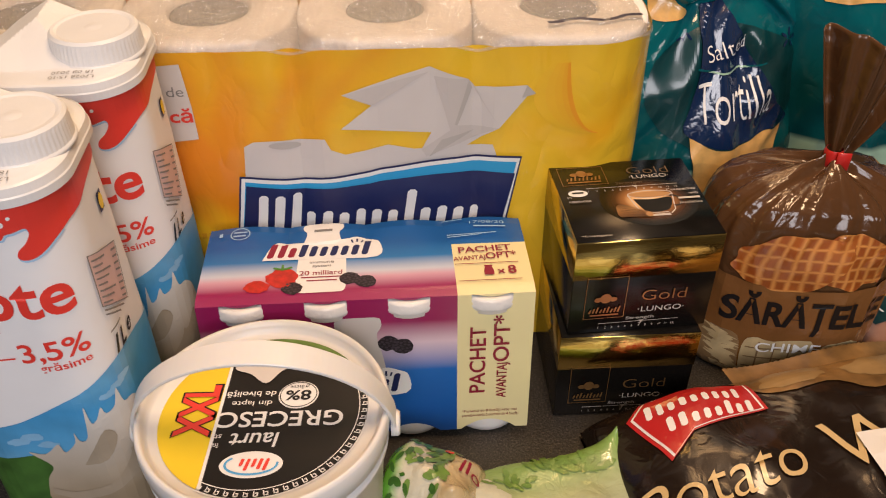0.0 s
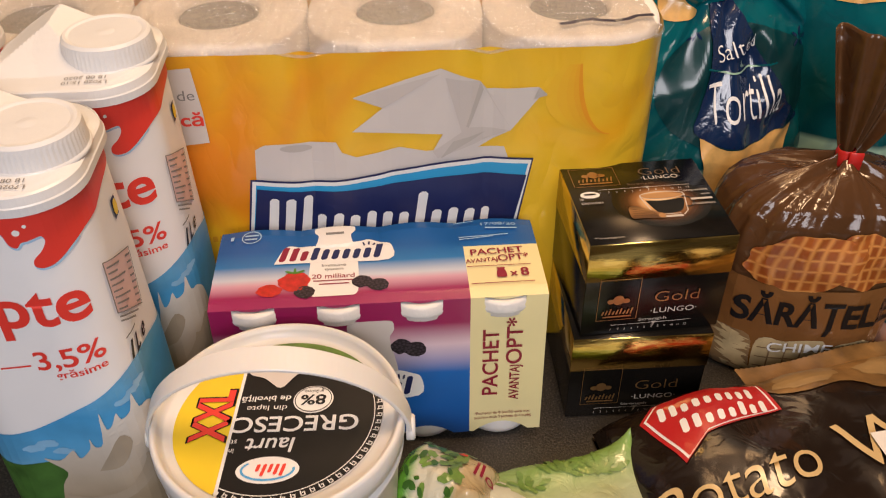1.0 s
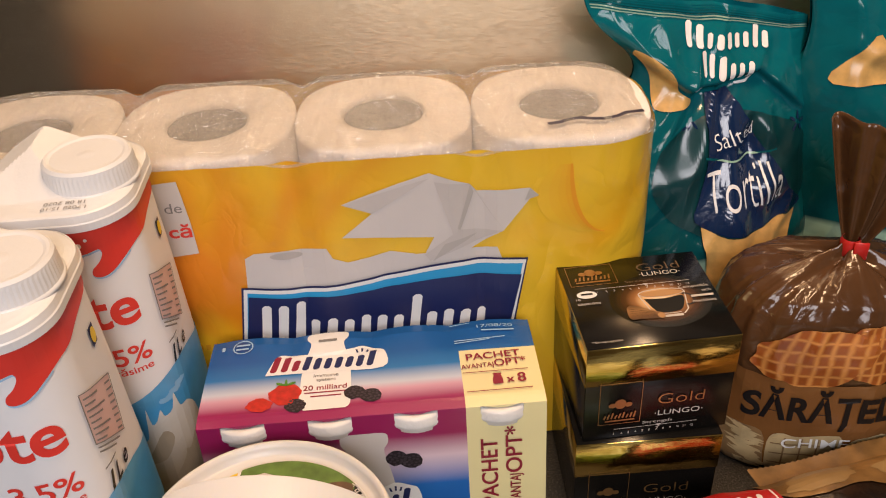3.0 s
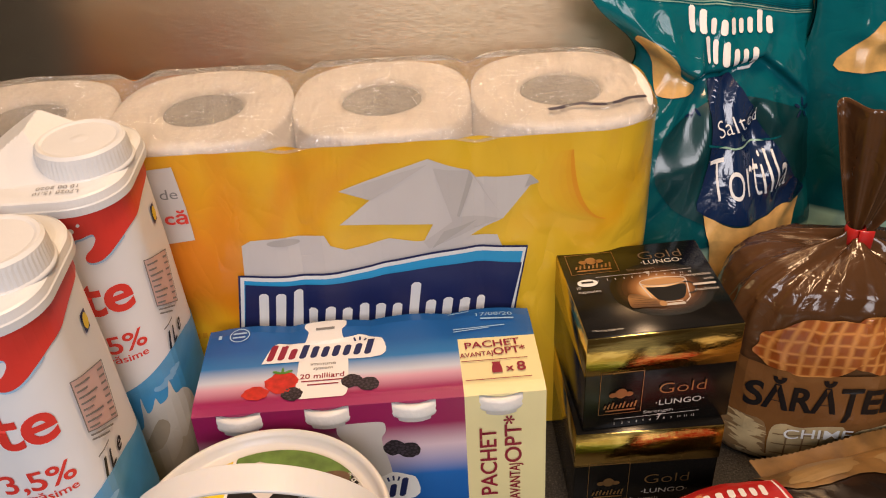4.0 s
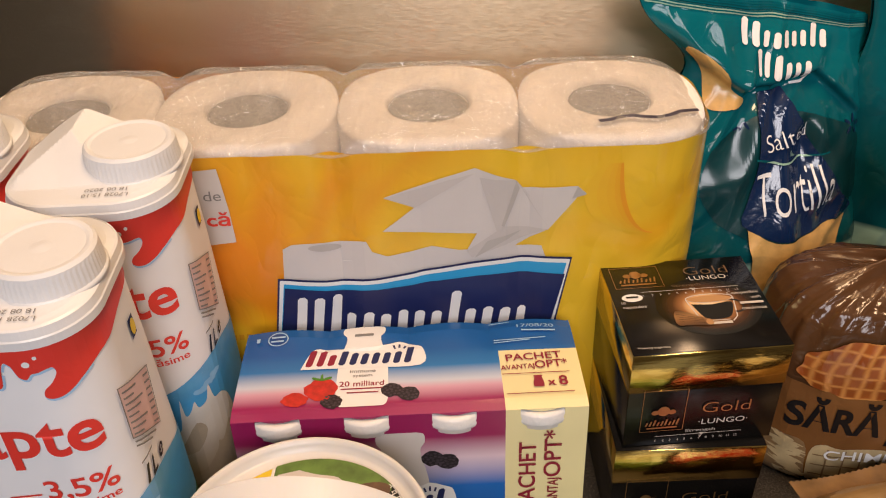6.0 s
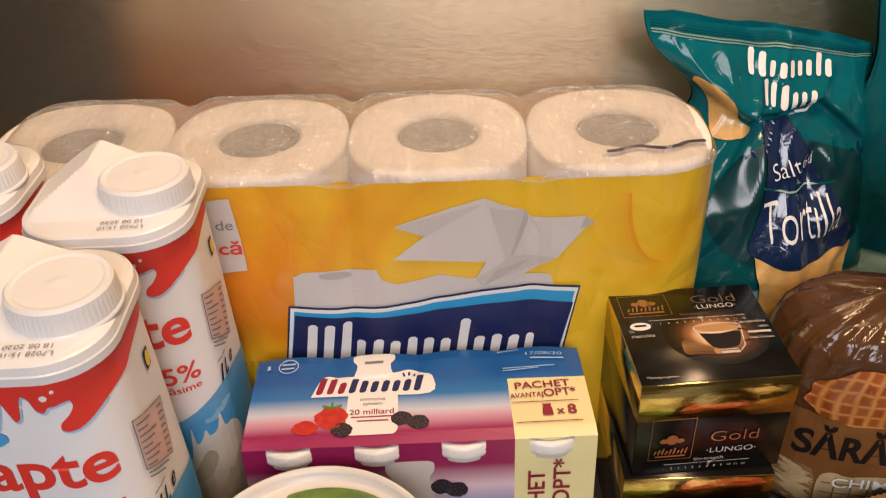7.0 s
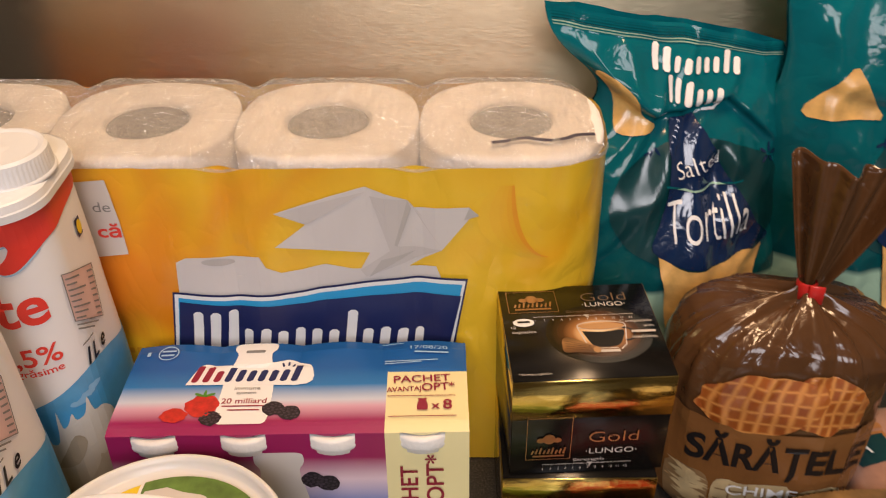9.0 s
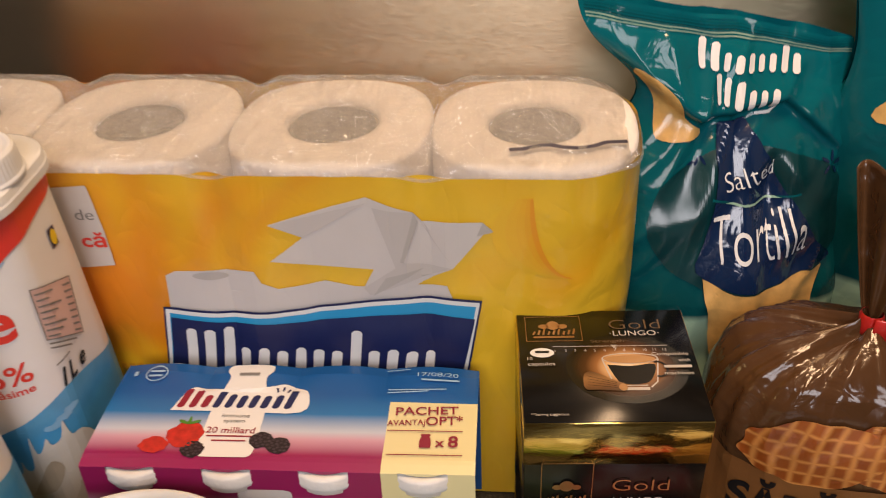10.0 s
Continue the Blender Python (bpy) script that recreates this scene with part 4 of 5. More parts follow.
def red_edge():
    """The lower edge of the red print, with its drips and one white tongue curling up."""
    return [(-0.14, 0.2026), (-0.09, 0.2026), (-0.06, 0.1992), (-0.045, 0.1908), (-0.036, 0.187), (-0.030, 0.190), (-0.024, 0.1985), (-0.019, 0.1985), (-0.014, 0.190), (-0.0095, 0.1862), (-0.0065, 0.1862), (-0.0040, 0.193), (-0.0025, 0.1985), (-0.0005, 0.1935), (0.0012, 0.1892), (0.0032, 0.1905), (0.0046, 0.197), (0.0062, 0.2002), (0.0085, 0.1985), (0.0100, 0.1940), (0.0125, 0.1925), (0.0145, 0.1945), (0.0170, 0.1948), (0.0200, 0.1955), (0.0222, 0.1955), (0.0228, 0.1930), (0.0205, 0.1895), (0.0172, 0.1868), (0.0165, 0.1840), (0.0185, 0.1824), (0.0225, 0.1825), (0.0270, 0.1845), (0.032, 0.1875), (0.040, 0.1912), (0.05, 0.1930), (0.065, 0.196), (0.09, 0.1993), (0.14, 0.2026)]


def smooth_keys(keys, sub=4):
    out = []
    for i in range(len(keys) - 1):
        p0, p1, p2, p3 = keys[max(i - 1, 0)], keys[i], keys[i + 1], keys[min(i + 2, len(keys) - 1)]
        for k in range(sub):
            t = k / sub
            out.append(tuple(0.5 * (2 * p1[a] + (p2[a] - p0[a]) * t + (2 * p0[a] - 5 * p1[a] + 4 * p2[a] - p3[a]) * t * t + (3 * p1[a] - p0[a] - 3 * p2[a] + p3[a]) * t ** 3) for a in (0, 1)))
    return out + [keys[-1]]


def milk_print(th):
    st = 0.004
    edge = smooth_keys(red_edge())
    lay("red_splash", poly([(-0.125, 0.2072), *[(max(-0.125, min(0.125, s)), z) for s, z in edge], (0.125, 0.2072)]), milk_side, RED, th, "red print with a white drip edge", 0.0005, st)
    lay("drip_shade", [stroke([(s + 0.0004, z - 0.0006) for s, z in edge if 0.0045 < s < 0.036], 0.0009), stroke([(s + 0.0004, z - 0.0006) for s, z in edge if -0.04 < s < 0.0045], 0.0009)], milk_side, LBLUE, th, "", 0.0004, st)
    lay("drip_drop", [oval(0.0140, 0.1990, 0.0014, 0.0013, 14), oval(0.0176, 0.2012, 0.0008, 0.0008, 12), oval(-0.0085, 0.1985, 0.0012, 0.0011, 14)], milk_side, WHITEP, th, "", 0.0007, st)
    lay("lettering", [letters("lapte", -0.0235, 0.1558, 0.0200, 0.0545, 0.022), letters("3,5%", 0.0030, 0.1325, 0.0100, 0.0275, 0.012, "LEFT", 4), letters("grăsime", 0.0090, 0.1272, 0.0040, 0.0205, 0.01, "LEFT", 4), stroke([(-0.012, 0.1345), (0.0005, 0.1352)], 0.0008)], milk_side, RED, th, "red lettering", 0.0005, st)
    top = smooth_keys([(-0.125, 0.108), (-0.08, 0.104), (-0.04, 0.094), (-0.014, 0.097), (0.0, 0.1025), (0.018, 0.112), (0.04, 0.1215), (0.06, 0.1175), (0.08, 0.112), (0.125, 0.108)])
    lay("sky_print", poly([*top, (0.125, 0.06), (-0.125, 0.06)]), milk_side, SKYPRINT, th, "blue sky print", 0.0004, st)
    lay("sky_cloud", [oval(-0.012 + 0.006 * i, 0.087 + 0.003 * math.sin(i * 2.1), 0.005, 0.0022, 16, 0.5, i) for i in range(3)] + [oval(0.030 + 0.005 * i, 0.107 + 0.002 * i, 0.004, 0.0018, 14, 0.5, i + 7) for i in range(3)], milk_side, CLOUD, th, "", 0.0006, st)
    lay("meadow_print", poly([(-0.125, 0.002), (-0.125, 0.078), (-0.06, 0.074), (-0.02, 0.0765), (0.002, 0.079), (0.06, 0.070), (0.125, 0.076), (0.125, 0.002)]), milk_side, GRASS, th, "green meadow print", 0.0006, st)
    rim = smooth_keys([(-0.0085, 0.050), (-0.006, 0.062), (-0.002, 0.070), (-0.0075, 0.0775), (-0.0095, 0.0805), (-0.003, 0.0785), (0.003, 0.084), (0.0045, 0.0835), (0.006, 0.079), (0.0115, 0.085), (0.0125, 0.0915), (0.0138, 0.086), (0.0175, 0.088), (0.0195, 0.106), (0.0205, 0.096), (0.0230, 0.0975), (0.0255, 0.103), (0.0268, 0.0985), (0.031, 0.1005), (0.0335, 0.1085), (0.0352, 0.099), (0.040, 0.098), (0.046, 0.09), (0.052, 0.07), (0.056, 0.05)], 3)
    lay("milk_glass_print", poly([*rim, (0.050, 0.003), (-0.002, 0.003)]), milk_side, MILKP, th, "print of a glass of splashing milk", 0.0009, st)
    lay("milk_shadow_print", [poly(smooth_keys([(-0.006, 0.056), (0.004, 0.052), (0.020, 0.056), (0.030, 0.068), (0.0315, 0.073), (0.034, 0.072), (0.040, 0.080), (0.042, 0.072), (0.034, 0.060), (0.018, 0.049), (0.004, 0.047), (-0.006, 0.0515)], 3)), poly(smooth_keys([(0.012, 0.070), (0.022, 0.072), (0.028, 0.084), (0.024, 0.090), (0.018, 0.080)], 3))], milk_side, MILKD, th, "", 0.0012, st)
    lay("table_print", poly([(0.0402, 0.1478), (0.0640, 0.1332), (0.0685, 0.1606), (0.0412, 0.1722)]), milk_side, PINKP, th, "pink nutrition table", 0.0005, st)
    def slant(a, b, c, d):
        """A bar of the slanted table, from its share across and down."""
        def at(p, q):
            left = (0.0402 + 0.0010 * q, 0.1478 + 0.0244 * q)
            right = (0.0640 + 0.0045 * q, 0.1332 + 0.0274 * q)
            return (left[0] + (right[0] - left[0]) * p, left[1] + (right[1] - left[1]) * p)
        return poly([at(a, b), at(c, b), at(c, d), at(a, d)])

    rows = []
    for k in range(8):
        q = 0.05 + 0.118 * k
        rows.append(slant(0.05, q, 0.32 + 0.14 * ((k * 7) % 3), q + 0.035))
        rows.append(slant(0.76, q, 0.96, q + 0.035))
    frame_lines = [slant(-0.01, -0.01, 0.012, 1.01), slant(0.988, -0.01, 1.01, 1.01), slant(0, -0.012, 1, 0.008), slant(0, 0.992, 1, 1.012)]
    small = [slant(0.02, -0.10 - 0.09 * k, 0.75 - 0.2 * k, -0.065 - 0.09 * k) for k in range(2)] + [rect(0.0400, 0.1338, 0.0490, 0.1346)]
    lay("table_text", rows + frame_lines + small, milk_side, GREYP, th, "", 0.0008, st)
    lay("volume_mark", letters("1L e", 0.0400, 0.1222, 0.0092, 0.0195, 0.016, "LEFT", -3, 0.2), milk_side, BLACK, th, "black volume mark", 0.0006, st)
    lay("shop_mark", rect(0.0655, 0.1765, 0.0712, 0.1855), milk_side, NAVY, th, "", 0.0006, st)
    lay("shop_disc", oval(0.0684, 0.181, 0.0026, 0.0036, 20), milk_side, YEL, th, "", 0.0009, st)
    lay("maker_mark", oval(-0.014, 0.1815, 0.010, 0.0045, 28), milk_side, SKYB, th, "", 0.0007, st)
    deck = lambda u, v: deck_at(0.0195 - u, -0.0245 - v, max(0.5195, (0.0245 + v) / 0.0344))
    lay("date_stamp", [letters("L7028 15:10", 0.0, 0.0040, 0.0022, 0.0185), letters("18 08 2020", 0.001, 0.0005, 0.0022, 0.0170)], deck, GREYP, th, "faint grey date stamp", 0.0006, 0.002)


for th in milks:
    milk_print(th)

# ---- print on the yoghurt lid ----


def disc_cut(r, x0, x1, y0=-1, y1=1, n=40):
    """The part of a disc between two chords."""
    lo, hi = max(x0, -r), min(x1, r)
    xs = [lo + (hi - lo) * (0.5 - 0.5 * math.cos(math.pi * i / n)) for i in range(n + 1)]
    up = [(x, min(y1, math.sqrt(max(r * r - x * x, 0.0)))) for x in xs]
    dn = [(x, max(y0, -math.sqrt(max(r * r - x * x, 0.0)))) for x in reversed(xs)]
    pts = [p for p in dn + up]
    return poly([p for i, p in enumerate(pts) if math.dist(p, pts[i - 1]) > 1e-6])


LIDSLANT = lambda u, v: Vector((u + 0.05 * v, v, 0.0920))
lay("label_black", disc_cut(0.0447, -1, 0.0188), LIDSLANT, BLACK, lid, "black printed label", 0.0003)
lay("label_yellow", disc_cut(0.0447, 0.0202, 1), LIDSLANT, YEL, lid, "yellow printed label", 0.0003)
lay("label_pale", [disc_cut(0.0447, 0.0188, 0.0202)], LIDSLANT, WHITEP, lid, "", 0.0003)
lay("label_meadow", [disc_cut(0.0450, -0.0340, -0.0020, -1, -0.0262), disc_cut(0.0450, -0.0020, 0.0185, -1, -0.0335)], LIDSLANT, paint("lid meadow print", (0.14, 0.26, 0.05), 0.4, var=0.5, scale=120), lid, "", 0.0006)
lay("label_house", poly(smooth_keys([(-0.0335, -0.0250), (-0.0260, -0.0240), (-0.0200, -0.0262), (-0.0205, -0.0300), (-0.0280, -0.0310), (-0.0330, -0.0290), (-0.0335, -0.0250)], 3)[:-1]), LIDSLANT, paint("brown hill print", (0.16, 0.085, 0.045), 0.4, var=0.5, scale=200), lid, "", 0.0008)
lay("label_cream", poly(smooth_keys([(0.017, -0.036), (0.0175, -0.026), (0.010, -0.0225), (0.002, -0.0165), (-0.004, -0.024), (-0.012, -0.029), (-0.010, -0.034), (0.0, -0.036), (0.008, -0.0385)], 4)), LIDSLANT, LGREY, lid, "swirl of cream print", 0.0008)
lay("lettering", [letters("GRECESC", -0.0345, 0.0002, 0.0088, 0.0535, 0.012), letters("Iaurt", -0.0085, 0.0120, 0.0080, 0.0205, 0.01, "LEFT", 0, 0.12), letters("în", 0.0160, 0.0170, 0.0026), letters("stil", 0.0158, 0.0122, 0.0030), letters("din lapte", -0.0025, -0.0062, 0.0030, 0.0175), letters("de bivoliță", -0.0035, -0.0118, 0.0032, 0.0215, 0.01)], LIDSLANT, WHITEP, lid, "white lettering", 0.0006)
lay("fat_badge", oval(-0.0135, -0.0092, 0.0088, 0.0080), LIDSLANT, WHITEP, lid, "", 0.0006)
lay("fat_lettering", [letters("8%", -0.0135, -0.0115, 0.0058, 0.0112, 0.02, "CENTER"), letters("grăsime", -0.0135, -0.0146, 0.0020, 0.0085, 0.0, "CENTER"), ring(-0.0135, -0.0092, 0.0082, 0.0074, 0.0004)], LIDSLANT, BLACK, lid, "", 0.0009)
lay("size_lettering", letters("XXL", 0.0215, 0.0140, 0.0160, 0.0310, 0.05, "LEFT", -90), LIDSLANT, BLACK, lid, "", 0.0006)
lay("size_lettering", letters("XXL", 0.0220, 0.0135, 0.0150, 0.0295, 0.03, "LEFT", -90), LIDSLANT, RED, lid, "red lettering", 0.0009)
lay("maker_disc", oval(0.0005, 0.0285, 0.0130, 0.0068, 32), LIDSLANT, WHITEP, lid, "", 0.0006)
lay("maker_swoosh", [ring(0.0005, 0.0285, 0.0112, 0.0056, 0.0010, 30, -40, 190)], LIDSLANT, SKYB, lid, "", 0.0009)
lay("maker_mark", plain_mark(-0.0070, 0.0258, 0.0130, 0.0060, (1.0, 0.9, 0.7, 1.0, 0.6), 0.2), LIDSLANT, RED, lid, "", 0.0010)
key = [ring(0, 0, 0.0456, 0.0456, 0.0004, 50, 62, 222), ring(0, 0, 0.0414, 0.0414, 0.0004, 50, 62, 222)]
for i in range(31):
    a = 64 + 157 * i / 30
    c, s_ = math.cos(radians(a)), math.sin(radians(a))
    for r0, r1, o0, o1 in ((0.0420, 0.0446, -0.0011, -0.0006), (0.0441, 0.0446, -0.0011, 0.0008), (0.0428, 0.0446, 0.0004, 0.0009), (0.0426, 0.0431, -0.0003, 0.0009)):
        key.append(poly([(r * c - o * s_, r * s_ + o * c) for r, o in ((r0, o0), (r1, o0), (r1, o1), (r0, o1))]))
lay("key_border", key, LIDSLANT, WHITEP, lid, "white key-pattern border", 0.0007)

# ---- print on the multipack sleeve ----


def top_at(u, v):
    return sleeve_at(u, FRONT_LEN + v + ACT_TOP / 2)


def front_at(u, z):
    return sleeve_at(u, z - 0.006)


BERRY = paint("berry red print", (0.60, 0.03, 0.02), 0.4, var=0.4, scale=300)
BLACKB = paint("blackberry print", (0.02, 0.012, 0.02), 0.4, var=0.6, scale=600)
BEADP = paint("blackberry bead print", (0.075, 0.055, 0.075), 0.4, var=0.6, scale=500)
GREENP = paint("leaf print", (0.08, 0.25, 0.03), 0.4, var=0.3, scale=200)


def printed_bottle(cx, y0, y1, w):
    h = y1 - y0
    prof = smooth_keys([(0.40, 0.0), (0.47, 0.03), (0.5, 0.12), (0.495, 0.40), (0.465, 0.55), (0.41, 0.68), (0.355, 0.78), (0.345, 0.85), (0.40, 0.89), (0.43, 0.92), (0.43, 0.965), (0.40, 0.99), (0.30, 1.0)], 3)
    pts = [(cx + w * a, y0 + h * b) for a, b in prof] + [(cx - w * a, y0 + h * b) for a, b in reversed(prof)]
    return poly(pts)


lay("bottle_print", printed_bottle(-0.0228, -0.0265, 0.0310, 0.0250), top_at, WHITEP, multi, "printed white bottle", 0.0003, 0.006)
lay("bottle_print", printed_bottle(-0.0055, 0.018, 0.0875, 0.0270), front_at, LGREY, multi, "", 0.0003, 0.006)


def brand_shape(x, y, w, h, surf):
    pts = [(x - 0.002, y - 0.0012), (x + w * 0.5, y - 0.0016), (x + w + 0.0015, y - 0.0012), (x + w + 0.003, y + 0.9 * h), (x + 0.96 * w, y + 1.20 * h), (x + 0.84 * w, y + 1.38 * h), (x + 0.74 * w, y + 1.20 * h), (x + 0.5 * w, y + 0.95 * h), (x + 0.20 * w, y + 1.12 * h), (x + 0.06 * w, y + 1.05 * h)]
    lay("brand_shape", poly(smooth_keys(pts + pts[:1], 4)[:-1]), surf, WHITEP, multi, "white logo shape", 0.0005, 0.006)
    shapes = plain_mark(x, y + 0.0004, w - 0.0015, h, (1.0, 0.95, 0.66, 0.9, 0.72, 0.66, 0.68, 0.66, 0.70, 1.0), 0.2, 0.0, 0.62)
    lay("brand_mark", shapes[:3], surf, MAROON, multi, "", 0.0007, 0.006)
    lay("brand_mark", shapes[3:], surf, NAVY, multi, "", 0.0007, 0.006)
    lay("brand_rays", [stroke([(x + 0.80 * w, y + 0.9 * h), (x + 0.785 * w, y + 1.12 * h)], 0.001), stroke([(x + 0.84 * w, y + 0.93 * h), (x + 0.84 * w, y + 1.2 * h)], 0.001), stroke([(x + 0.88 * w, y + 0.9 * h), (x + 0.895 * w, y + 1.12 * h)], 0.001)], surf, NAVY, multi, "", 0.0007)


brand_shape(-0.0515, 0.0015, 0.0555, 0.0120, top_at)
brand_shape(-0.0380, 0.0370, 0.0540, 0.0125, front_at)


def berries(surf, pts, mat, r, seed):
    bms = []
    for k, (x, y) in enumerate(pts):
        if not seed:
            bms.append(oval(x, y, r * 1.0, r * 0.9, 24, 0.15, k))
        for j in range(19 if seed else 0):
            a, q = j * 2.4, r * 0.92 * math.sqrt(j / 19)
            bms.append(oval(x + q * math.cos(a), y + q * math.sin(a) * 0.9, r * 0.15, r * 0.13, 8))
    return bms


lay("berry_print", [oval(-0.0545, -0.0205, 0.0065, 0.0048, 24, 0.2, 2), oval(-0.0425, -0.0145, 0.0080, 0.0075, 24, 0.2, 5)], top_at, BERRY, multi, "printed red berries", 0.0004, 0.006)
lay("leaf_print", [oval(-0.0425 + 0.0028 * k, -0.0075 + 0.0006 * (k % 2), 0.0024, 0.0009, 10, 0, 0, 25 * k) for k in (-1, 0, 1)] + [oval(-0.0425, -0.006, 0.0007, 0.0025, 8)], top_at, GREENP, multi, "", 0.0006)
lay("blackberry_print", berries(top_at, [(-0.0085, -0.0165), (-0.0005, -0.0195), (-0.0370, -0.0225)], BLACKB, 0.0052, 0), top_at, BLACKB, multi, "printed blackberries", 0.0004)
lay("berry_bead", berries(top_at, [(-0.0085, -0.0165), (-0.0005, -0.0195), (-0.0370, -0.0225)], BLACKB, 0.0052, 1), top_at, BEADP, multi, "", 0.0006)
lay("blackberry_print", berries(front_at, [(0.0095, 0.0705), (0.0165, 0.0680)], BLACKB, 0.0055, 0), front_at, BLACKB, multi, "", 0.0004)
lay("berry_bead", berries(front_at, [(0.0095, 0.0705), (0.0165, 0.0680)], BLACKB, 0.0055, 1), front_at, BEADP, multi, "", 0.0006)
lay("lettering", [letters("PACHET", 0.0478, -0.0008, 0.0050, 0.0275, 0.012, "LEFT", 3), letters("AVANTAJ", 0.0446, -0.0072, 0.0034, 0.0165, 0.01, "LEFT", 3), letters("OPT*", 0.0615, -0.0066, 0.0054, 0.0160, 0.012, "LEFT", 3), rect(0.0450, -0.0102, 0.0775, -0.0097), letters("x", 0.0660, -0.0188, 0.0050, None, 0.02), letters("8", 0.0715, -0.0190, 0.0065, None, 0.02), rect(0.0460, -0.0238, 0.0778, -0.0233), printed_bottle(0.0618, -0.0195, -0.0118, 0.0050)], top_at, MAROON, multi, "maroon lettering", 0.0008)
lay("lettering", [letters("PACHET", 0.0590, 0.0335, 0.0085, 0.0450, 0.012, "LEFT", 90), letters("AVANTAJ", 0.0705, 0.0290, 0.0055, 0.0245, 0.012, "LEFT", 90), letters("OPT*", 0.0712, 0.0545, 0.0085, 0.0310, 0.012, "LEFT", 90), letters("*Pachetul de 8 bucăți este mai", 0.0470, 0.0190, 0.0019, 0.0300, 0, "LEFT", 0), letters("avantajos decât 2 pachete de 4 bucăți", 0.0470, 0.0158, 0.0019, 0.0310, 0, "LEFT", 0)], front_at, MAROON, multi, "", 0.0008)
lay("lettering", [letters("20 milliard", -0.0338, -0.0130, 0.0036, 0.0215, 0.01), rect(-0.033, -0.0152, -0.013, -0.0144), rect(-0.030, -0.0178, -0.015, -0.0170)], top_at, MAROON, multi, "", 0.0006)
lay("lettering", [letters("immune", -0.0228, -0.0038, 0.0024, 0.0125, 0.01, "CENTER"), letters("system", -0.0228, -0.0068, 0.0022, 0.0095, 0.01, "CENTER"), rect(-0.0275, 0.0225, -0.0180, 0.0245)], top_at, GREYP, multi, "", 0.0006)
lay("date_lettering", [letters("17/08/20", 0.0555, 0.0232, 0.0026, 0.0185), rect(0.0575, 0.0206, 0.0745, 0.0216), rect(0.0430, 0.0150, 0.0690, 0.0156), rect(0.0430, 0.0132, 0.0610, 0.0138), rect(0.041, 0.0275, 0.052, 0.0281)], top_at, LBLUE, multi, "pale date print", 0.0012)
lay("energy_badge", [ring(-0.0665, 0.0225, 0.0052, 0.0052, 0.0006, 24), rect(-0.0700, 0.0235, -0.0630, 0.0247), rect(-0.0700, 0.0205, -0.0635, 0.0217), rect(-0.0775, 0.0215, -0.0758, 0.0245)], top_at, LBLUE, multi, "", 0.0012)

# ---- print on the coffee boxes ----
GOLDP = paint("gold print", (0.50, 0.27, 0.10), 0.3, metal=0.8, var=0.1)
DIMP = paint("dim bronze print", (0.14, 0.085, 0.04), 0.3, var=0.1)
PALEP = paint("pale print", (0.55, 0.50, 0.45), 0.4)
COPPER = paint("copper print", (0.46, 0.24, 0.09), 0.35, var=0.3, scale=120)
GLOW = printed_glow("glow print", [(0.0, (0.88, 0.70, 0.48)), (0.34, (0.74, 0.46, 0.22)), (0.50, (0.30, 0.13, 0.045)), (0.68, (0.07, 0.028, 0.011)), (0.90, (0.007, 0.006, 0.005))])
CREMA = paint("crema print", (0.50, 0.27, 0.11), 0.25, var=0.15)
CAPSULE = banded("capsule print", "Y", [(0.0, (0.05, 0.022, 0.008)), (0.35, (0.22, 0.10, 0.035)), (0.65, (0.30, 0.15, 0.055)), (1.0, (0.09, 0.04, 0.015))], 0.3)


def frame_lines(x0, y0, x1, y1, w):
    return [rect(x0, y0, x1, y0 + w), rect(x0, y1 - w, x1, y1), rect(x0, y0 + w, x0 + w, y1 - w), rect(x1 - w, y0 + w, x1, y1 - w)]


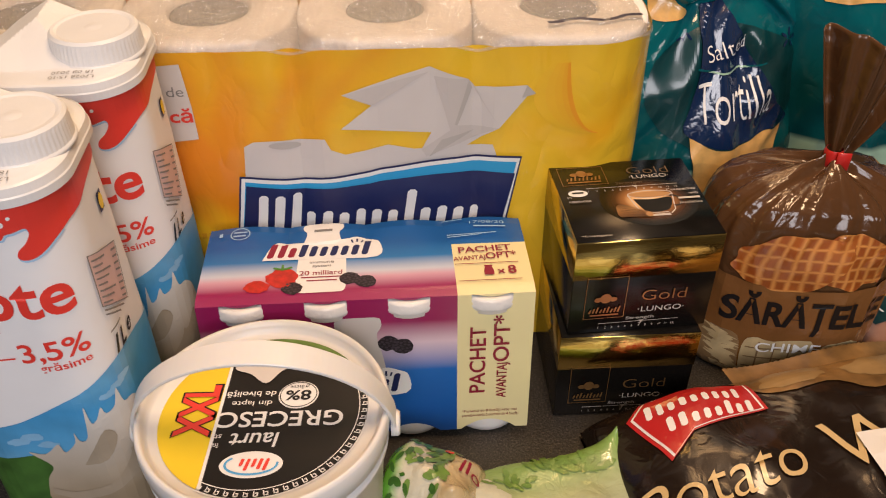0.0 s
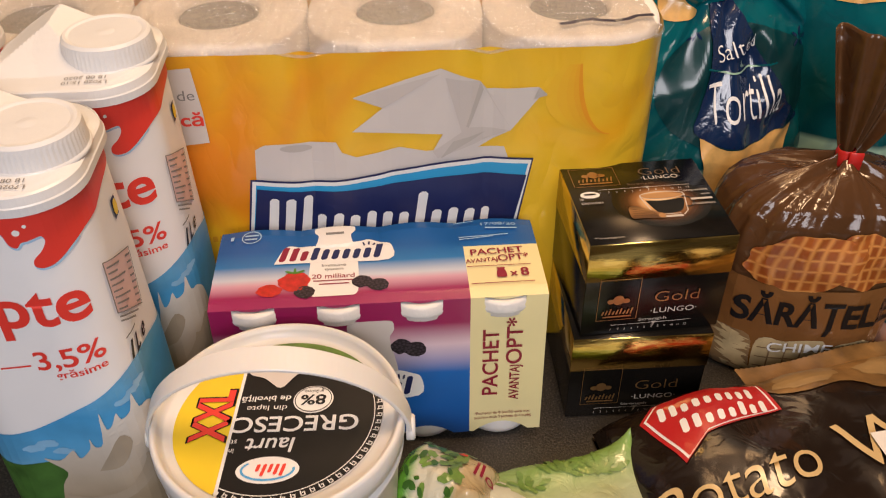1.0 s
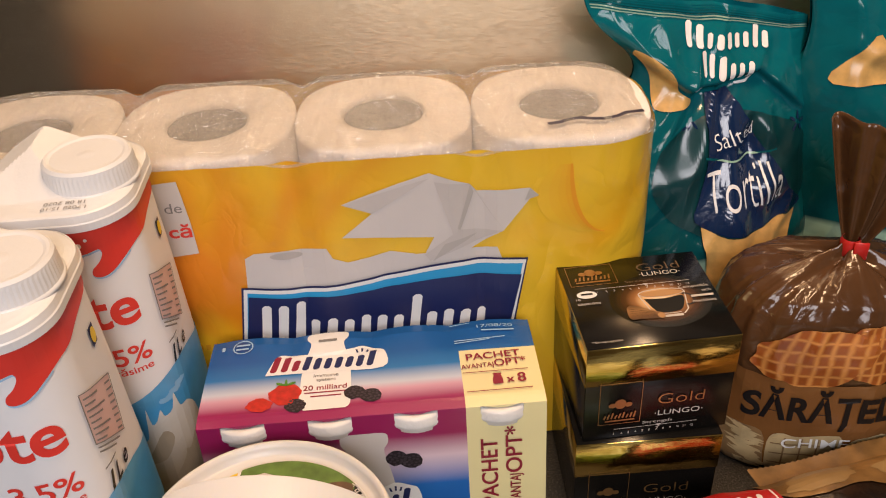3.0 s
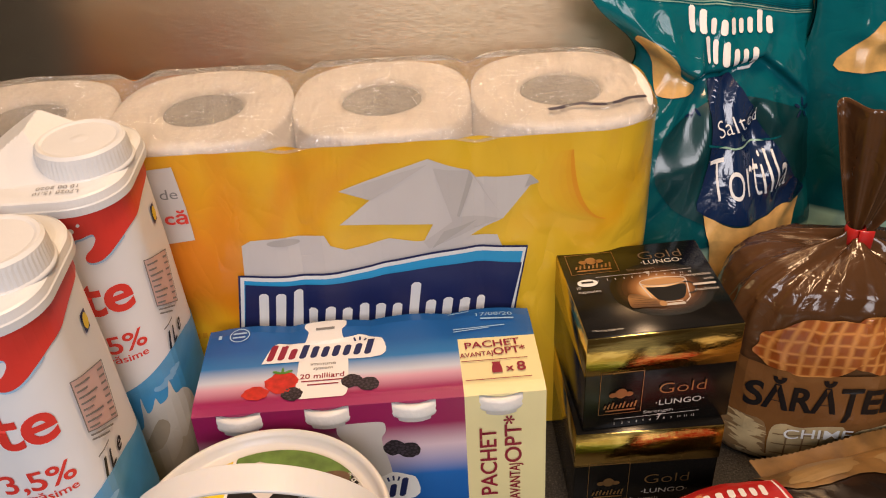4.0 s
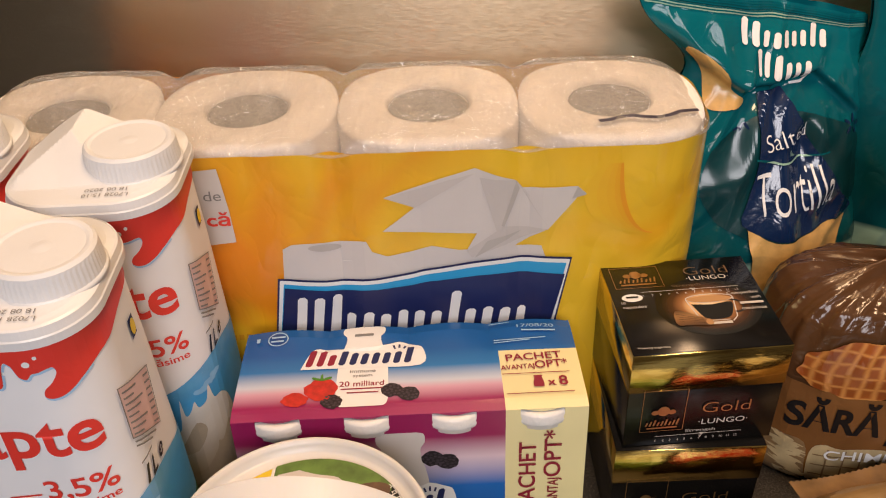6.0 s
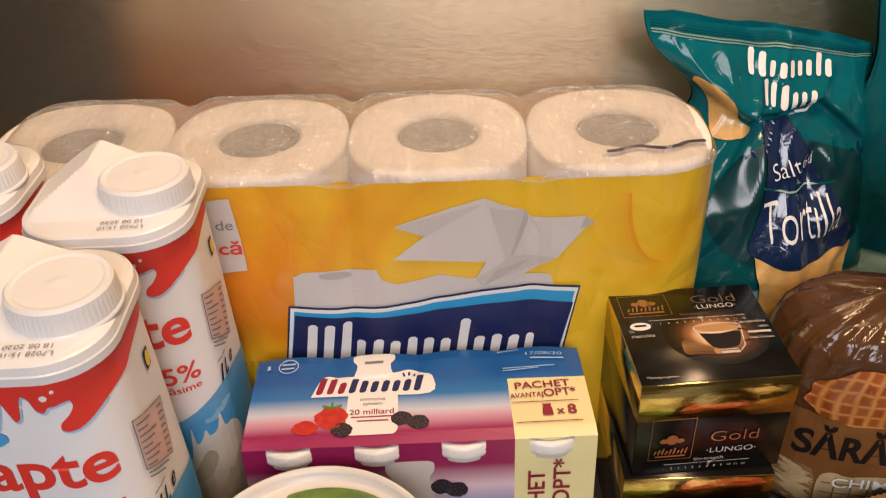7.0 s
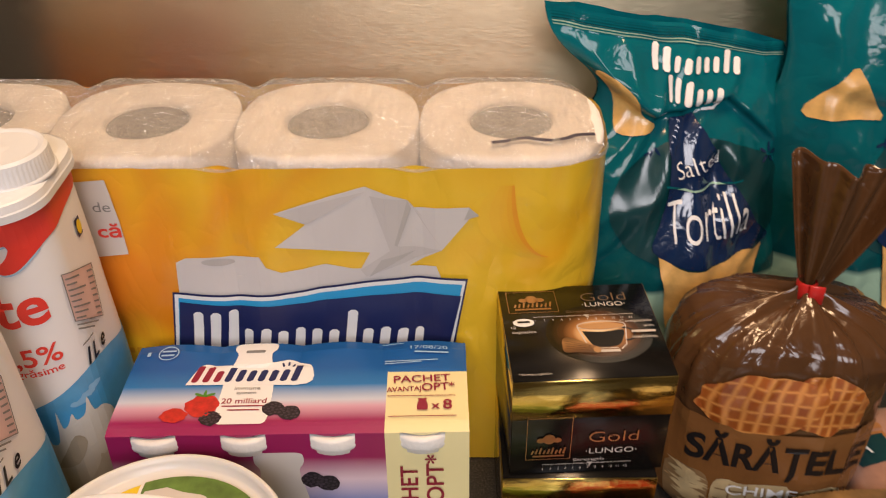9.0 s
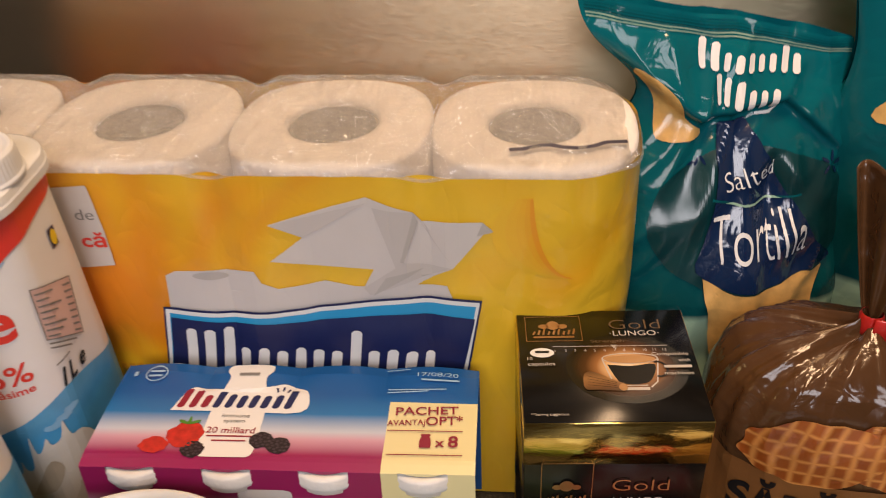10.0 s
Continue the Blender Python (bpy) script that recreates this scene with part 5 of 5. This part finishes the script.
def coffee_print(th):
    top = flat((0, 0, 0.06158), (1, 0, 0), (0, 1, 0))
    front = flat((0, -0.0352, 0), (1, 0, 0), (0, 0, 1))
    lay("crest_frame", frame_lines(-0.0338, 0.0138, -0.0090, 0.0308, 0.0003), top, GOLDP, th, "", 0.0001)
    crest = [oval(-0.0215, 0.0245, 0.0030, 0.0030, 16), oval(-0.0258, 0.0238, 0.0022, 0.0016, 12), oval(-0.0172, 0.0238, 0.0022, 0.0016, 12), rect(-0.0305, 0.0160, -0.0125, 0.0172)]
    crest += [stroke([(-0.0305 + 0.0022 * k, 0.0182), (-0.0297 + 0.0022 * k, 0.0205 + 0.0008 * (k % 3))], 0.0009) for k in range(9)]
    lay("crest", crest, top, GOLDP, th, "gold crest shape", 0.0001)
    lay("glow_print", oval(0.0075, -0.0035, 0.0255, 0.0215, 48), top, GLOW, th, "warm glow behind the printed cup", 0.0001)
    o = 0.0002
    lay("cup_print", [ring(0.0095, 0.0020, 0.0120, 0.0034, 0.0006, 30), stroke([(-0.0023, 0.0015), (0.0005, -0.0125), (0.0035, -0.0158)], 0.0006), stroke([(0.0213, 0.0015), (0.0188, -0.0125), (0.0158, -0.0158)], 0.0006)], top, PALEP, th, "printed glass cup of coffee", o)
    lay("coffee_print", [poly(smooth_keys([(-0.0005, -0.0020), (0.0030, -0.0125), (0.0075, -0.0140), (0.0120, -0.0138), (0.0165, -0.0115), (0.0195, -0.0020), (0.0095, -0.0030), (-0.0005, -0.0020)], 3)[:-1]), ring(0.0205, -0.0050, 0.0042, 0.0050, 0.0010, 24, -110, 110)], top, BLACK, th, "", o + 0.0001)
    lay("crema_print", [oval(0.0095, 0.0012, 0.0108, 0.0025, 26)], top, CREMA, th, "", o + 0.0002)
    lay("saucer_print", [rect(0.0048, -0.0175, 0.0150, -0.0158), rect(0.0060, -0.0150, 0.0145, -0.0145)], top, PALEP, th, "", o + 0.0001)
    cap = smooth_keys([(-0.0118, -0.0150), (-0.0112, -0.0085), (-0.0085, -0.0062), (-0.0040, -0.0082), (0.0020, -0.0122), (0.0052, -0.0138), (0.0060, -0.0162), (0.0048, -0.0182), (0.0010, -0.0178), (-0.0060, -0.0172), (-0.0105, -0.0172), (-0.0118, -0.0150)], 3)[:-1]
    lay("capsule_print", poly(cap), top, CAPSULE, th, "printed copper capsule", o + 0.0003)
    lay("capsule_end", oval(0.0042, -0.0160, 0.0018, 0.0021, 16), top, COPPER, th, "", o + 0.0004)
    lay("capsule_rib", [stroke([(-0.0100, -0.0090 - 0.0018 * k), (0.0018, -0.0132 - 0.0010 * k)], 0.0002) for k in range(4)], top, BLACK, th, "", o + 0.0004)
    lay("lettering", letters("Gold", 0.0035, 0.0215, 0.0068, 0.0225, -0.014), top, DIMP, th, "", 0.0001)
    lay("lettering", [letters("·LUNGO·", 0.0030, 0.0162, 0.0034, 0.0215), rect(-0.0225, 0.0092, 0.0265, 0.0095), poly([(0.0022, 0.0100), (0.0052, 0.0100), (0.0037, 0.0080)])] + [letters(str(k + 1), -0.0220 + 0.0042 * k, 0.0060, 0.0015 if k != 6 else 0.0026) for k in range(12)] + [letters("10", -0.0340, 0.0010, 0.0020), letters("capsules", -0.0340, -0.0025, 0.0022, 0.0115), letters("Compatible", 0.0345, 0.0030, 0.0021, 0.0155, 0, "RIGHT"), letters("with", 0.0345, -0.0010, 0.0021, None, 0, "RIGHT"), rect(0.0230, -0.0048, 0.0345, -0.0032), letters("machines", 0.0345, -0.0090, 0.0021, 0.0120, 0, "RIGHT"), letters("**Serving suggestion", -0.0345, -0.0318, 0.0014, 0.0150)], top, PALEP, th, "pale lettering", 0.0008)
    lay("lettering", letters("Strength", -0.0060, 0.0118, 0.0019, 0.0145), top, DIMP, th, "", 0.0008)
    lay("seal_print", [oval(-0.0275, 0.0062, 0.0052, 0.0030, 24)], top, WHITEP, th, "white round badge", 0.0002)
    lay("seal_bars", [rect(-0.0305, 0.0058, -0.0245, 0.0072)], top, BLACK, th, "", 0.0004)
    lay("crest_frame", frame_lines(-0.0300, 0.0110, -0.0085, 0.0385, 0.0003), front, GOLDP, th, "", 0.0002)
    crest = [oval(-0.0192, 0.0245, 0.0030, 0.0032, 16), oval(-0.0232, 0.0238, 0.0020, 0.0016, 12), oval(-0.0152, 0.0238, 0.0020, 0.0016, 12), rect(-0.0265, 0.0128, -0.0115, 0.0138)]
    crest += [stroke([(-0.0272 + 0.0019 * k, 0.0148), (-0.0264 + 0.0019 * k, 0.0172 + 0.0008 * (k % 3))], 0.0009) for k in range(9)]
    lay("crest", crest, front, GOLDP, th, "", 0.0002)
    lay("lettering", letters("Gold", -0.0002, 0.0215, 0.0072, 0.0235, -0.014), front, GOLDP, th, "", 0.0002)
    lay("lettering", [letters("·LUNGO·", -0.0012, 0.0138, 0.0036, 0.0245), letters("Strength", -0.0070, 0.0090, 0.0020, 0.0150), rect(-0.0215, 0.0072, 0.0215, 0.0075), poly([(0.0000, 0.0080), (0.0030, 0.0080), (0.0015, 0.0060)])] + [letters(str(k + 1), -0.0215 + 0.0036 * k, 0.0036, 0.0015 if k != 6 else 0.0026) for k in range(12)], front, PALEP, th, "pale lettering", 0.0002)


for th in coffee:
    coffee_print(th)
# ---- print on the bags ----
CHIP = paint("tortilla chip print", (0.74, 0.44, 0.14), 0.3, var=0.35, scale=120, coat=0.4)
HAT = crinkle(paint("dark blue bag print", (0.006, 0.022, 0.075), 0.16, var=0.25, scale=50, coat=0.7), 20, 0.0032)
TEALD = paint("dark teal bag print", (0.003, 0.045, 0.052), 0.28, var=0.3, scale=60, coat=0.4)


def script_shape(x, z, w, h):
    """A plain white two-line mark of bars."""
    return plain_mark(x, z + 0.46 * h, w, h * 0.60, (1.0, 0.9, 0.6, 0.55, 0.6, 0.55, 0.6, 1.0, 0.7), 0.25, 0.03) + plain_mark(x + 0.08 * w, z - 0.20 * h, w * 0.68, h * 0.62, (1.0, 0.9, 0.85, 0.58, 0.55, 0.6), 0.25, 0.03) + [stroke([(x + w * 0.74, z - h * 0.14), (x + w * 0.66, z - h * 0.32), (x + w * 0.54, z - h * 0.36)], 0.0017)]


def bag_print(th, front, cx, full):
    st = 0.0012
    if full:
        lay("brand_shape", script_shape(-0.022, 0.2030, 0.062, 0.0250), front, WHITEP, th, "plain white logo shape", 0.0010, st)
        lay("chip_print", poly(smooth_keys([(-0.0690, 0.2060), (-0.0640, 0.2100), (-0.0570, 0.2080), (-0.0470, 0.1990), (-0.0400, 0.1895), (-0.0270, 0.1845), (-0.0260, 0.1805), (-0.0360, 0.1780), (-0.0510, 0.1775), (-0.0580, 0.1840), (-0.0640, 0.1940), (-0.0690, 0.2060)], 3)[:-1]), front, CHIP, th, "printed tortilla chip", 0.0008, st)
        lay("lens_print", oval(0.012, 0.1390, 0.055, 0.040, 40, 0.1, 3), front, TEALD, th, "", 0.0006, st)
    else:
        lay("chip_print", poly([(-0.0720, 0.1830), (-0.0710, 0.1870), (-0.0525, 0.2075), (-0.0490, 0.2080), (-0.0300, 0.1830), (-0.0310, 0.1805), (-0.0690, 0.1805)]), front, CHIP, th, "large printed triangular chip", 0.0008, st)
        lay("lens_print", oval(cx, 0.1390, 0.050, 0.040, 40, 0.1, 8), front, TEALD, th, "", 0.0006, st)
    a = cx
    lay("blue_cone_print", poly(smooth_keys([(a - 0.0270, 0.1860), (a - 0.0210, 0.1925), (a - 0.0120, 0.1925), (a - 0.0060, 0.1850), (a + 0.0080, 0.1640), (a + 0.0200, 0.1430), (a + 0.0330, 0.1230), (a + 0.0400, 0.1140), (a + 0.0280, 0.1100), (a + 0.0080, 0.1060), (a - 0.0150, 0.1070), (a - 0.0340, 0.1150), (a - 0.0310, 0.1300), (a - 0.0270, 0.1550), (a - 0.0275, 0.1750), (a - 0.0270, 0.1860)], 3)[:-1]), front, HAT, th, "dark blue cone shape", 0.0022, st)
    lay("orange_print", poly(smooth_keys([(a - 0.0310, 0.1125), (a - 0.0150, 0.1060), (a + 0.0080, 0.1055), (a + 0.0300, 0.1100), (a + 0.0345, 0.1095), (a + 0.0300, 0.0950), (a + 0.0245, 0.0780), (a + 0.0080, 0.0735), (a - 0.0030, 0.0690), (a - 0.0110, 0.0580), (a - 0.0200, 0.0600), (a - 0.0245, 0.0740), (a - 0.0280, 0.0950), (a - 0.0310, 0.1125)], 3)[:-1]), front, CHIP, th, "orange chip print", 0.0025, st)
    lay("cone_band", stroke([(a - 0.029, 0.1535), (a - 0.012, 0.1495), (a + 0.006, 0.1500), (a + 0.019, 0.1550)], 0.0012), front, TEAL, th, "", 0.0028, st)
    lay("lettering", [letters("Salted", a - 0.0215, 0.1560, 0.0100, 0.0300, -0.010, "LEFT", 16), letters("Tortilla", a - 0.0265, 0.1205, 0.0260, 0.0500, -0.008, "LEFT", 3)], front, WHITEP, th, "white hand-drawn lettering", 0.0028, st)
    lay("leaf_mark", [oval(a + 0.040 + 0.004 * math.cos(k * 1.3), 0.166 + 0.004 * math.sin(k * 1.3), 0.0028, 0.0009, 10, 0, 0, 75 * k) for k in range(6)] + [oval(a - 0.040 + 0.003 * k, 0.168 + 0.001 * k, 0.0026, 0.0008, 10, 0, 0, 20 + 60 * k) for k in range(3)], front, HAT, th, "", 0.0010, st)


bag_print(bag1, bag1_front, 0.016, True)
bag_print(bag2, bag2_front, 0.010, False)

# ---- print on the waffle bag ----
KRAFT = paint("kraft brown print", (0.205, 0.088, 0.027), 0.26, var=0.2, scale=30, coat=0.35, bump=0.001, bscale=50)
WAF = waffle_paint()
WAFL = paint("waffle ridge print", (0.47, 0.19, 0.050), 0.3, var=0.3, scale=90, coat=0.35)
PASTRYD = paint("shaded pastry print", (0.27, 0.16, 0.07), 0.3, var=0.4, scale=90, coat=0.35)
PASTRY = paint("pale pastry print", (0.56, 0.42, 0.22), 0.3, var=0.3, scale=100, coat=0.35)


def waf(u, z):
    q = max(-0.9995, min(0.9995, u / WAF_RX))
    a = math.degrees(math.asin(math.copysign(abs(q) ** 1.4, q)))
    return waffle_side(a, z)


lay("kraft_band", [poly([(-0.0525, 0.0015), (0.0525, 0.0015), (0.0525, 0.074), (0.030, 0.0700), (0.0, 0.069), (-0.030, 0.071), (-0.0525, 0.076)])], waf, KRAFT, waffles, "lighter brown printed band", 0.0008, 0.0035)
lay("waffle_print", oval(0.0195, 0.0895, 0.0215, 0.0165, 60, 0.28, 6, -24), waf, WAF, waffles, "printed golden waffle behind another", 0.0011, 0.0035)
lay("waffle_print", oval(-0.0085, 0.0865, 0.0300, 0.0180, 72, 0.24, 3, 10), waf, WAF, waffles, "printed golden waffle", 0.0014, 0.0035)
lay("lettering", letters("SĂRĂȚELE", -0.0375, 0.0430, 0.0175, 0.0850, 0.030), waf, BLACK, waffles, "black bold lettering", 0.0014, 0.003)
rnd = random.Random(12)
stack = [oval(-0.0345 + rnd.uniform(-0.0025, 0.0025) + 0.0008 * k, 0.0310 - 0.0034 * k, rnd.uniform(0.0070, 0.0100), rnd.uniform(0.0016, 0.0024), 26, 0.7, k + 2, rnd.uniform(-25, -8)) for k in range(9)]
lay("pastry_print", stack, waf, PASTRY, waffles, "printed pale pastries", 0.0012, 0.0035)
lay("pastry_shadow", poly(smooth_keys([(-0.0445, 0.002), (-0.0455, 0.030), (-0.0380, 0.0345), (-0.0260, 0.0310), (-0.0235, 0.016), (-0.0240, 0.002), (-0.0445, 0.002)], 3)[:-1]), waf, PASTRYD, waffles, "", 0.0010, 0.0035)
plates = [poly(smooth_keys([(-0.0215, 0.002), (-0.0225, 0.024), (-0.0180, 0.0320), (-0.0060, 0.0300), (0.0140, 0.0325), (0.0165, 0.020), (0.0150, 0.002), (-0.0215, 0.002)], 3)[:-1]), poly(smooth_keys([(0.0185, 0.002), (0.0190, 0.026), (0.0280, 0.0310), (0.0400, 0.0295), (0.0430, 0.012), (0.0410, 0.002), (0.0185, 0.002)], 3)[:-1])]
lay("pastry_print", plates, waf, PASTRY, waffles, "", 0.0011, 0.0035)
lay("pastry_ridge", [stroke([(-0.0205, 0.009 + 0.0075 * k), (0.015, 0.0085 + 0.0077 * k)], 0.0009) for k in range(3)] + [stroke([(-0.0130 + 0.0085 * k, 0.003), (-0.0135 + 0.0088 * k, 0.029)], 0.0009) for k in range(4)], waf, PASTRYD, waffles, "", 0.0014, 0.0035)
lay("lettering", letters("CHIME", -0.0150, 0.0215, 0.0075, 0.0350, 0.008, "LEFT", 3), waf, WHITEP, waffles, "white lettering", 0.0016, 0.003)

# ---- print on the potato bag ----
TAN = paint("potato print", (0.34, 0.19, 0.065), 0.32, var=0.65, scale=60, coat=0.3)
TANL = paint("pale potato print", (0.40, 0.26, 0.11), 0.32, var=0.3, scale=60, coat=0.3)
REDL = paint("red label print", (0.50, 0.018, 0.020), 0.28, var=0.15, coat=0.4)
GOLDT = paint("beige gold print", (0.62, 0.44, 0.20), 0.32, var=0.1, coat=0.3)
st = 0.0035
lay("potato_print", poly(smooth_keys([(-0.058, 0.083), (-0.050, 0.066), (-0.030, 0.058), (-0.004, 0.060), (0.010, 0.050), (0.040, 0.046), (0.080, 0.050), (0.130, 0.048), (0.146, 0.060), (0.146, 0.0845), (0.05, 0.0850), (-0.058, 0.083)], 3)[:-1]), potato_top, TAN, potato, "tan print of potatoes", 0.0007, st)
lay("potato_shape", [oval(-0.025, 0.071, 0.020, 0.0095, 28, 0.3, 2, 8), oval(0.030, 0.066, 0.024, 0.0110, 28, 0.3, 5, -5), oval(0.085, 0.069, 0.022, 0.010, 28, 0.3, 9, 6)], potato_top, TANL, potato, "", 0.0010, st)
lab = [(-0.118, 0.0680), (-0.1085, 0.0755), (-0.0790, 0.0752), (-0.0500, 0.0722), (-0.0490, 0.0520), (-0.0930, 0.0465), (-0.1090, 0.0345)]
mid = (-0.083, 0.060)
for nm, k, m, o in (("label_edge", 1.0, REDL, 0.0010), ("label_line", 0.94, WHITEP, 0.0013), ("label", 0.90, REDL, 0.0016)):
    lay(nm, poly([(mid[0] + (x - mid[0]) * k, mid[1] + (y - mid[1]) * k) for x, y in lab]), potato_top, m, potato, "red printed label with a plain white mark", o, st)
marks = plain_mark(-0.1095, 0.0622, 0.0510, 0.0080, (1.0, 0.9, 0.66, 0.7, 0.64, 0.66, 0.7, 0.66, 0.9), 0.15, -0.03) + plain_mark(-0.1030, 0.0500, 0.0480, 0.0085, (1.0, 0.95, 0.66, 0.7, 0.66, 1.0, 0.7, 0.9), 0.15, 0.03)
lay("label_mark", marks, potato_top, WHITEP, potato, "", 0.0020, st)
lay("lettering", [letters("Potato", -0.1330, 0.0030, 0.0245, 0.0840, -0.006, "LEFT", 4, 0.3), letters("W", -0.0320, 0.0060, 0.0300, 0.0480, -0.006, "LEFT", 6, 0.1)], potato_top, GOLDT, potato, "beige lettering", 0.0011, st)
teeth = [(-0.052 + 0.0016 * k, 0.0965 + (0.0009 if k % 2 else 0)) for k in range(124)]
seal = lambda u, v: Vector((u, v - 0.004, 0.030 + 0.0025 * math.sin(u * 60) + 0.0020 * math.sin(u * 23 + 2) - (v - 0.085) * 0.1))
lay("serrated_seal", poly([(-0.052, 0.080), (0.146, 0.080), *reversed(teeth)]), seal, TAN, potato, "tan serrated seal along the edge", 0.0, 0.006)
price = thing("paper_slip", pose(0.226, 0.266, 0, 0, 0, 13), "small white paper slip lying on the potato bag", "paper slip")
lay("paper", poly([(-0.0180, 0.0250), (0.0340, 0.0215), (0.0310, -0.0400), (-0.0230, -0.0360)]), potato_top, paint("white slip paper", (0.78, 0.75, 0.70), 0.8, var=0.05), price, "white paper", 0.0026, 0.01)
lay("lettering", [rect(-0.0120 + 0.001 * k, 0.004 - 0.008 * k, 0.018 - 0.004 * k, 0.0052 - 0.008 * k) for k in range(4)], potato_top, GREYP, price, "", 0.0031, 0.01)

# ---- print on the green bags ----
LEAF = paint("leaf green print", (0.17, 0.31, 0.06), 0.34, var=0.4, scale=150, coat=0.3)
LEAFD = paint("dark leaf print", (0.045, 0.15, 0.02), 0.34, var=0.4, scale=150, coat=0.3)
LIME = paint("lime print", (0.60, 0.61, 0.48), 0.34, var=0.25, scale=80, coat=0.3)
leaves, limes = [], []
rnd = random.Random(4)
for cx, cy, count in ((0.034, 0.053, 15), (-0.006, 0.050, 9), (0.014, 0.059, 8)):
    for k in range(count):
        a = 200 * k / count - 20
        q = 0.0035 + 0.0045 * (k % 3)
        leaves.append(oval(cx + q * math.cos(radians(a)), cy + 0.7 * q * math.sin(radians(a)), rnd.uniform(0.0028, 0.0048), rnd.uniform(0.0010, 0.0018), 14, 0.4, k, a + rnd.uniform(-25, 25)))
for k in range(9):
    limes.append(oval(rnd.uniform(-0.045, 0.045), rnd.uniform(-0.01, 0.05), rnd.uniform(0.008, 0.016), rnd.uniform(0.005, 0.010), 20, 0.3, k))
lay("pale_print", limes, greens_top, LIME, greens, "", 0.0006, 0.0035)
lay("leaf_print", leaves, greens_top, LEAF, greens, "green leaf print", 0.0009, 0.0035)
leaves = [oval(rnd.uniform(-0.012, 0.010), rnd.uniform(-0.01, 0.026), rnd.uniform(0.0022, 0.0045), rnd.uniform(0.0012, 0.0022), 14, 0.5, k, rnd.uniform(0, 180)) for k in range(26)]
lay("leaf_print", leaves, sachet_top, LEAF, sachet, "green leaf print", 0.0008, 0.003)
lay("leaf_print", [oval(rnd.uniform(-0.020, 0.006), rnd.uniform(-0.01, 0.026), rnd.uniform(0.0016, 0.0030), rnd.uniform(0.0008, 0.0016), 12, 0.5, k + 50, rnd.uniform(0, 180)) for k in range(18)], sachet_top, LEAFD, sachet, "dark green leaf print", 0.0011, 0.003)
lay("red_mark", oval(0.006, 0.022, 0.0022, 0.0014, 14), sachet_top, RED, sachet, "", 0.0011, 0.003)
lay("brown_bar", [stroke([(0.0135, 0.010), (0.0150, 0.018)], 0.0012), stroke([(0.0165, 0.011), (0.0172, 0.018)], 0.0012), ring(0.0205, 0.0125, 0.0020, 0.0022, 0.0008, 16)], sachet_top, MAROON, sachet, "", 0.0009, 0.003)
lay("label", poly([(-0.050, 0.004), (-0.0445, -0.012), (-0.020, -0.004), (-0.022, 0.012)]), extra_top, TEALD, extra, "dark green label", 0.0008, 0.004)
lay("lettering", letters("A", -0.0425, -0.0035, 0.0085, 0.0090, 0.02, "LEFT", 10), extra_top, WHITEP, extra, "white letter", 0.0014, 0.004)
lay("stick_print", [stroke([(-0.056, 0.010 - 0.006 * k), (-0.02, 0.018 - 0.006 * k)], 0.004) for k in range(2)], extra_top, WAFL, extra, "", 0.0006, 0.004)
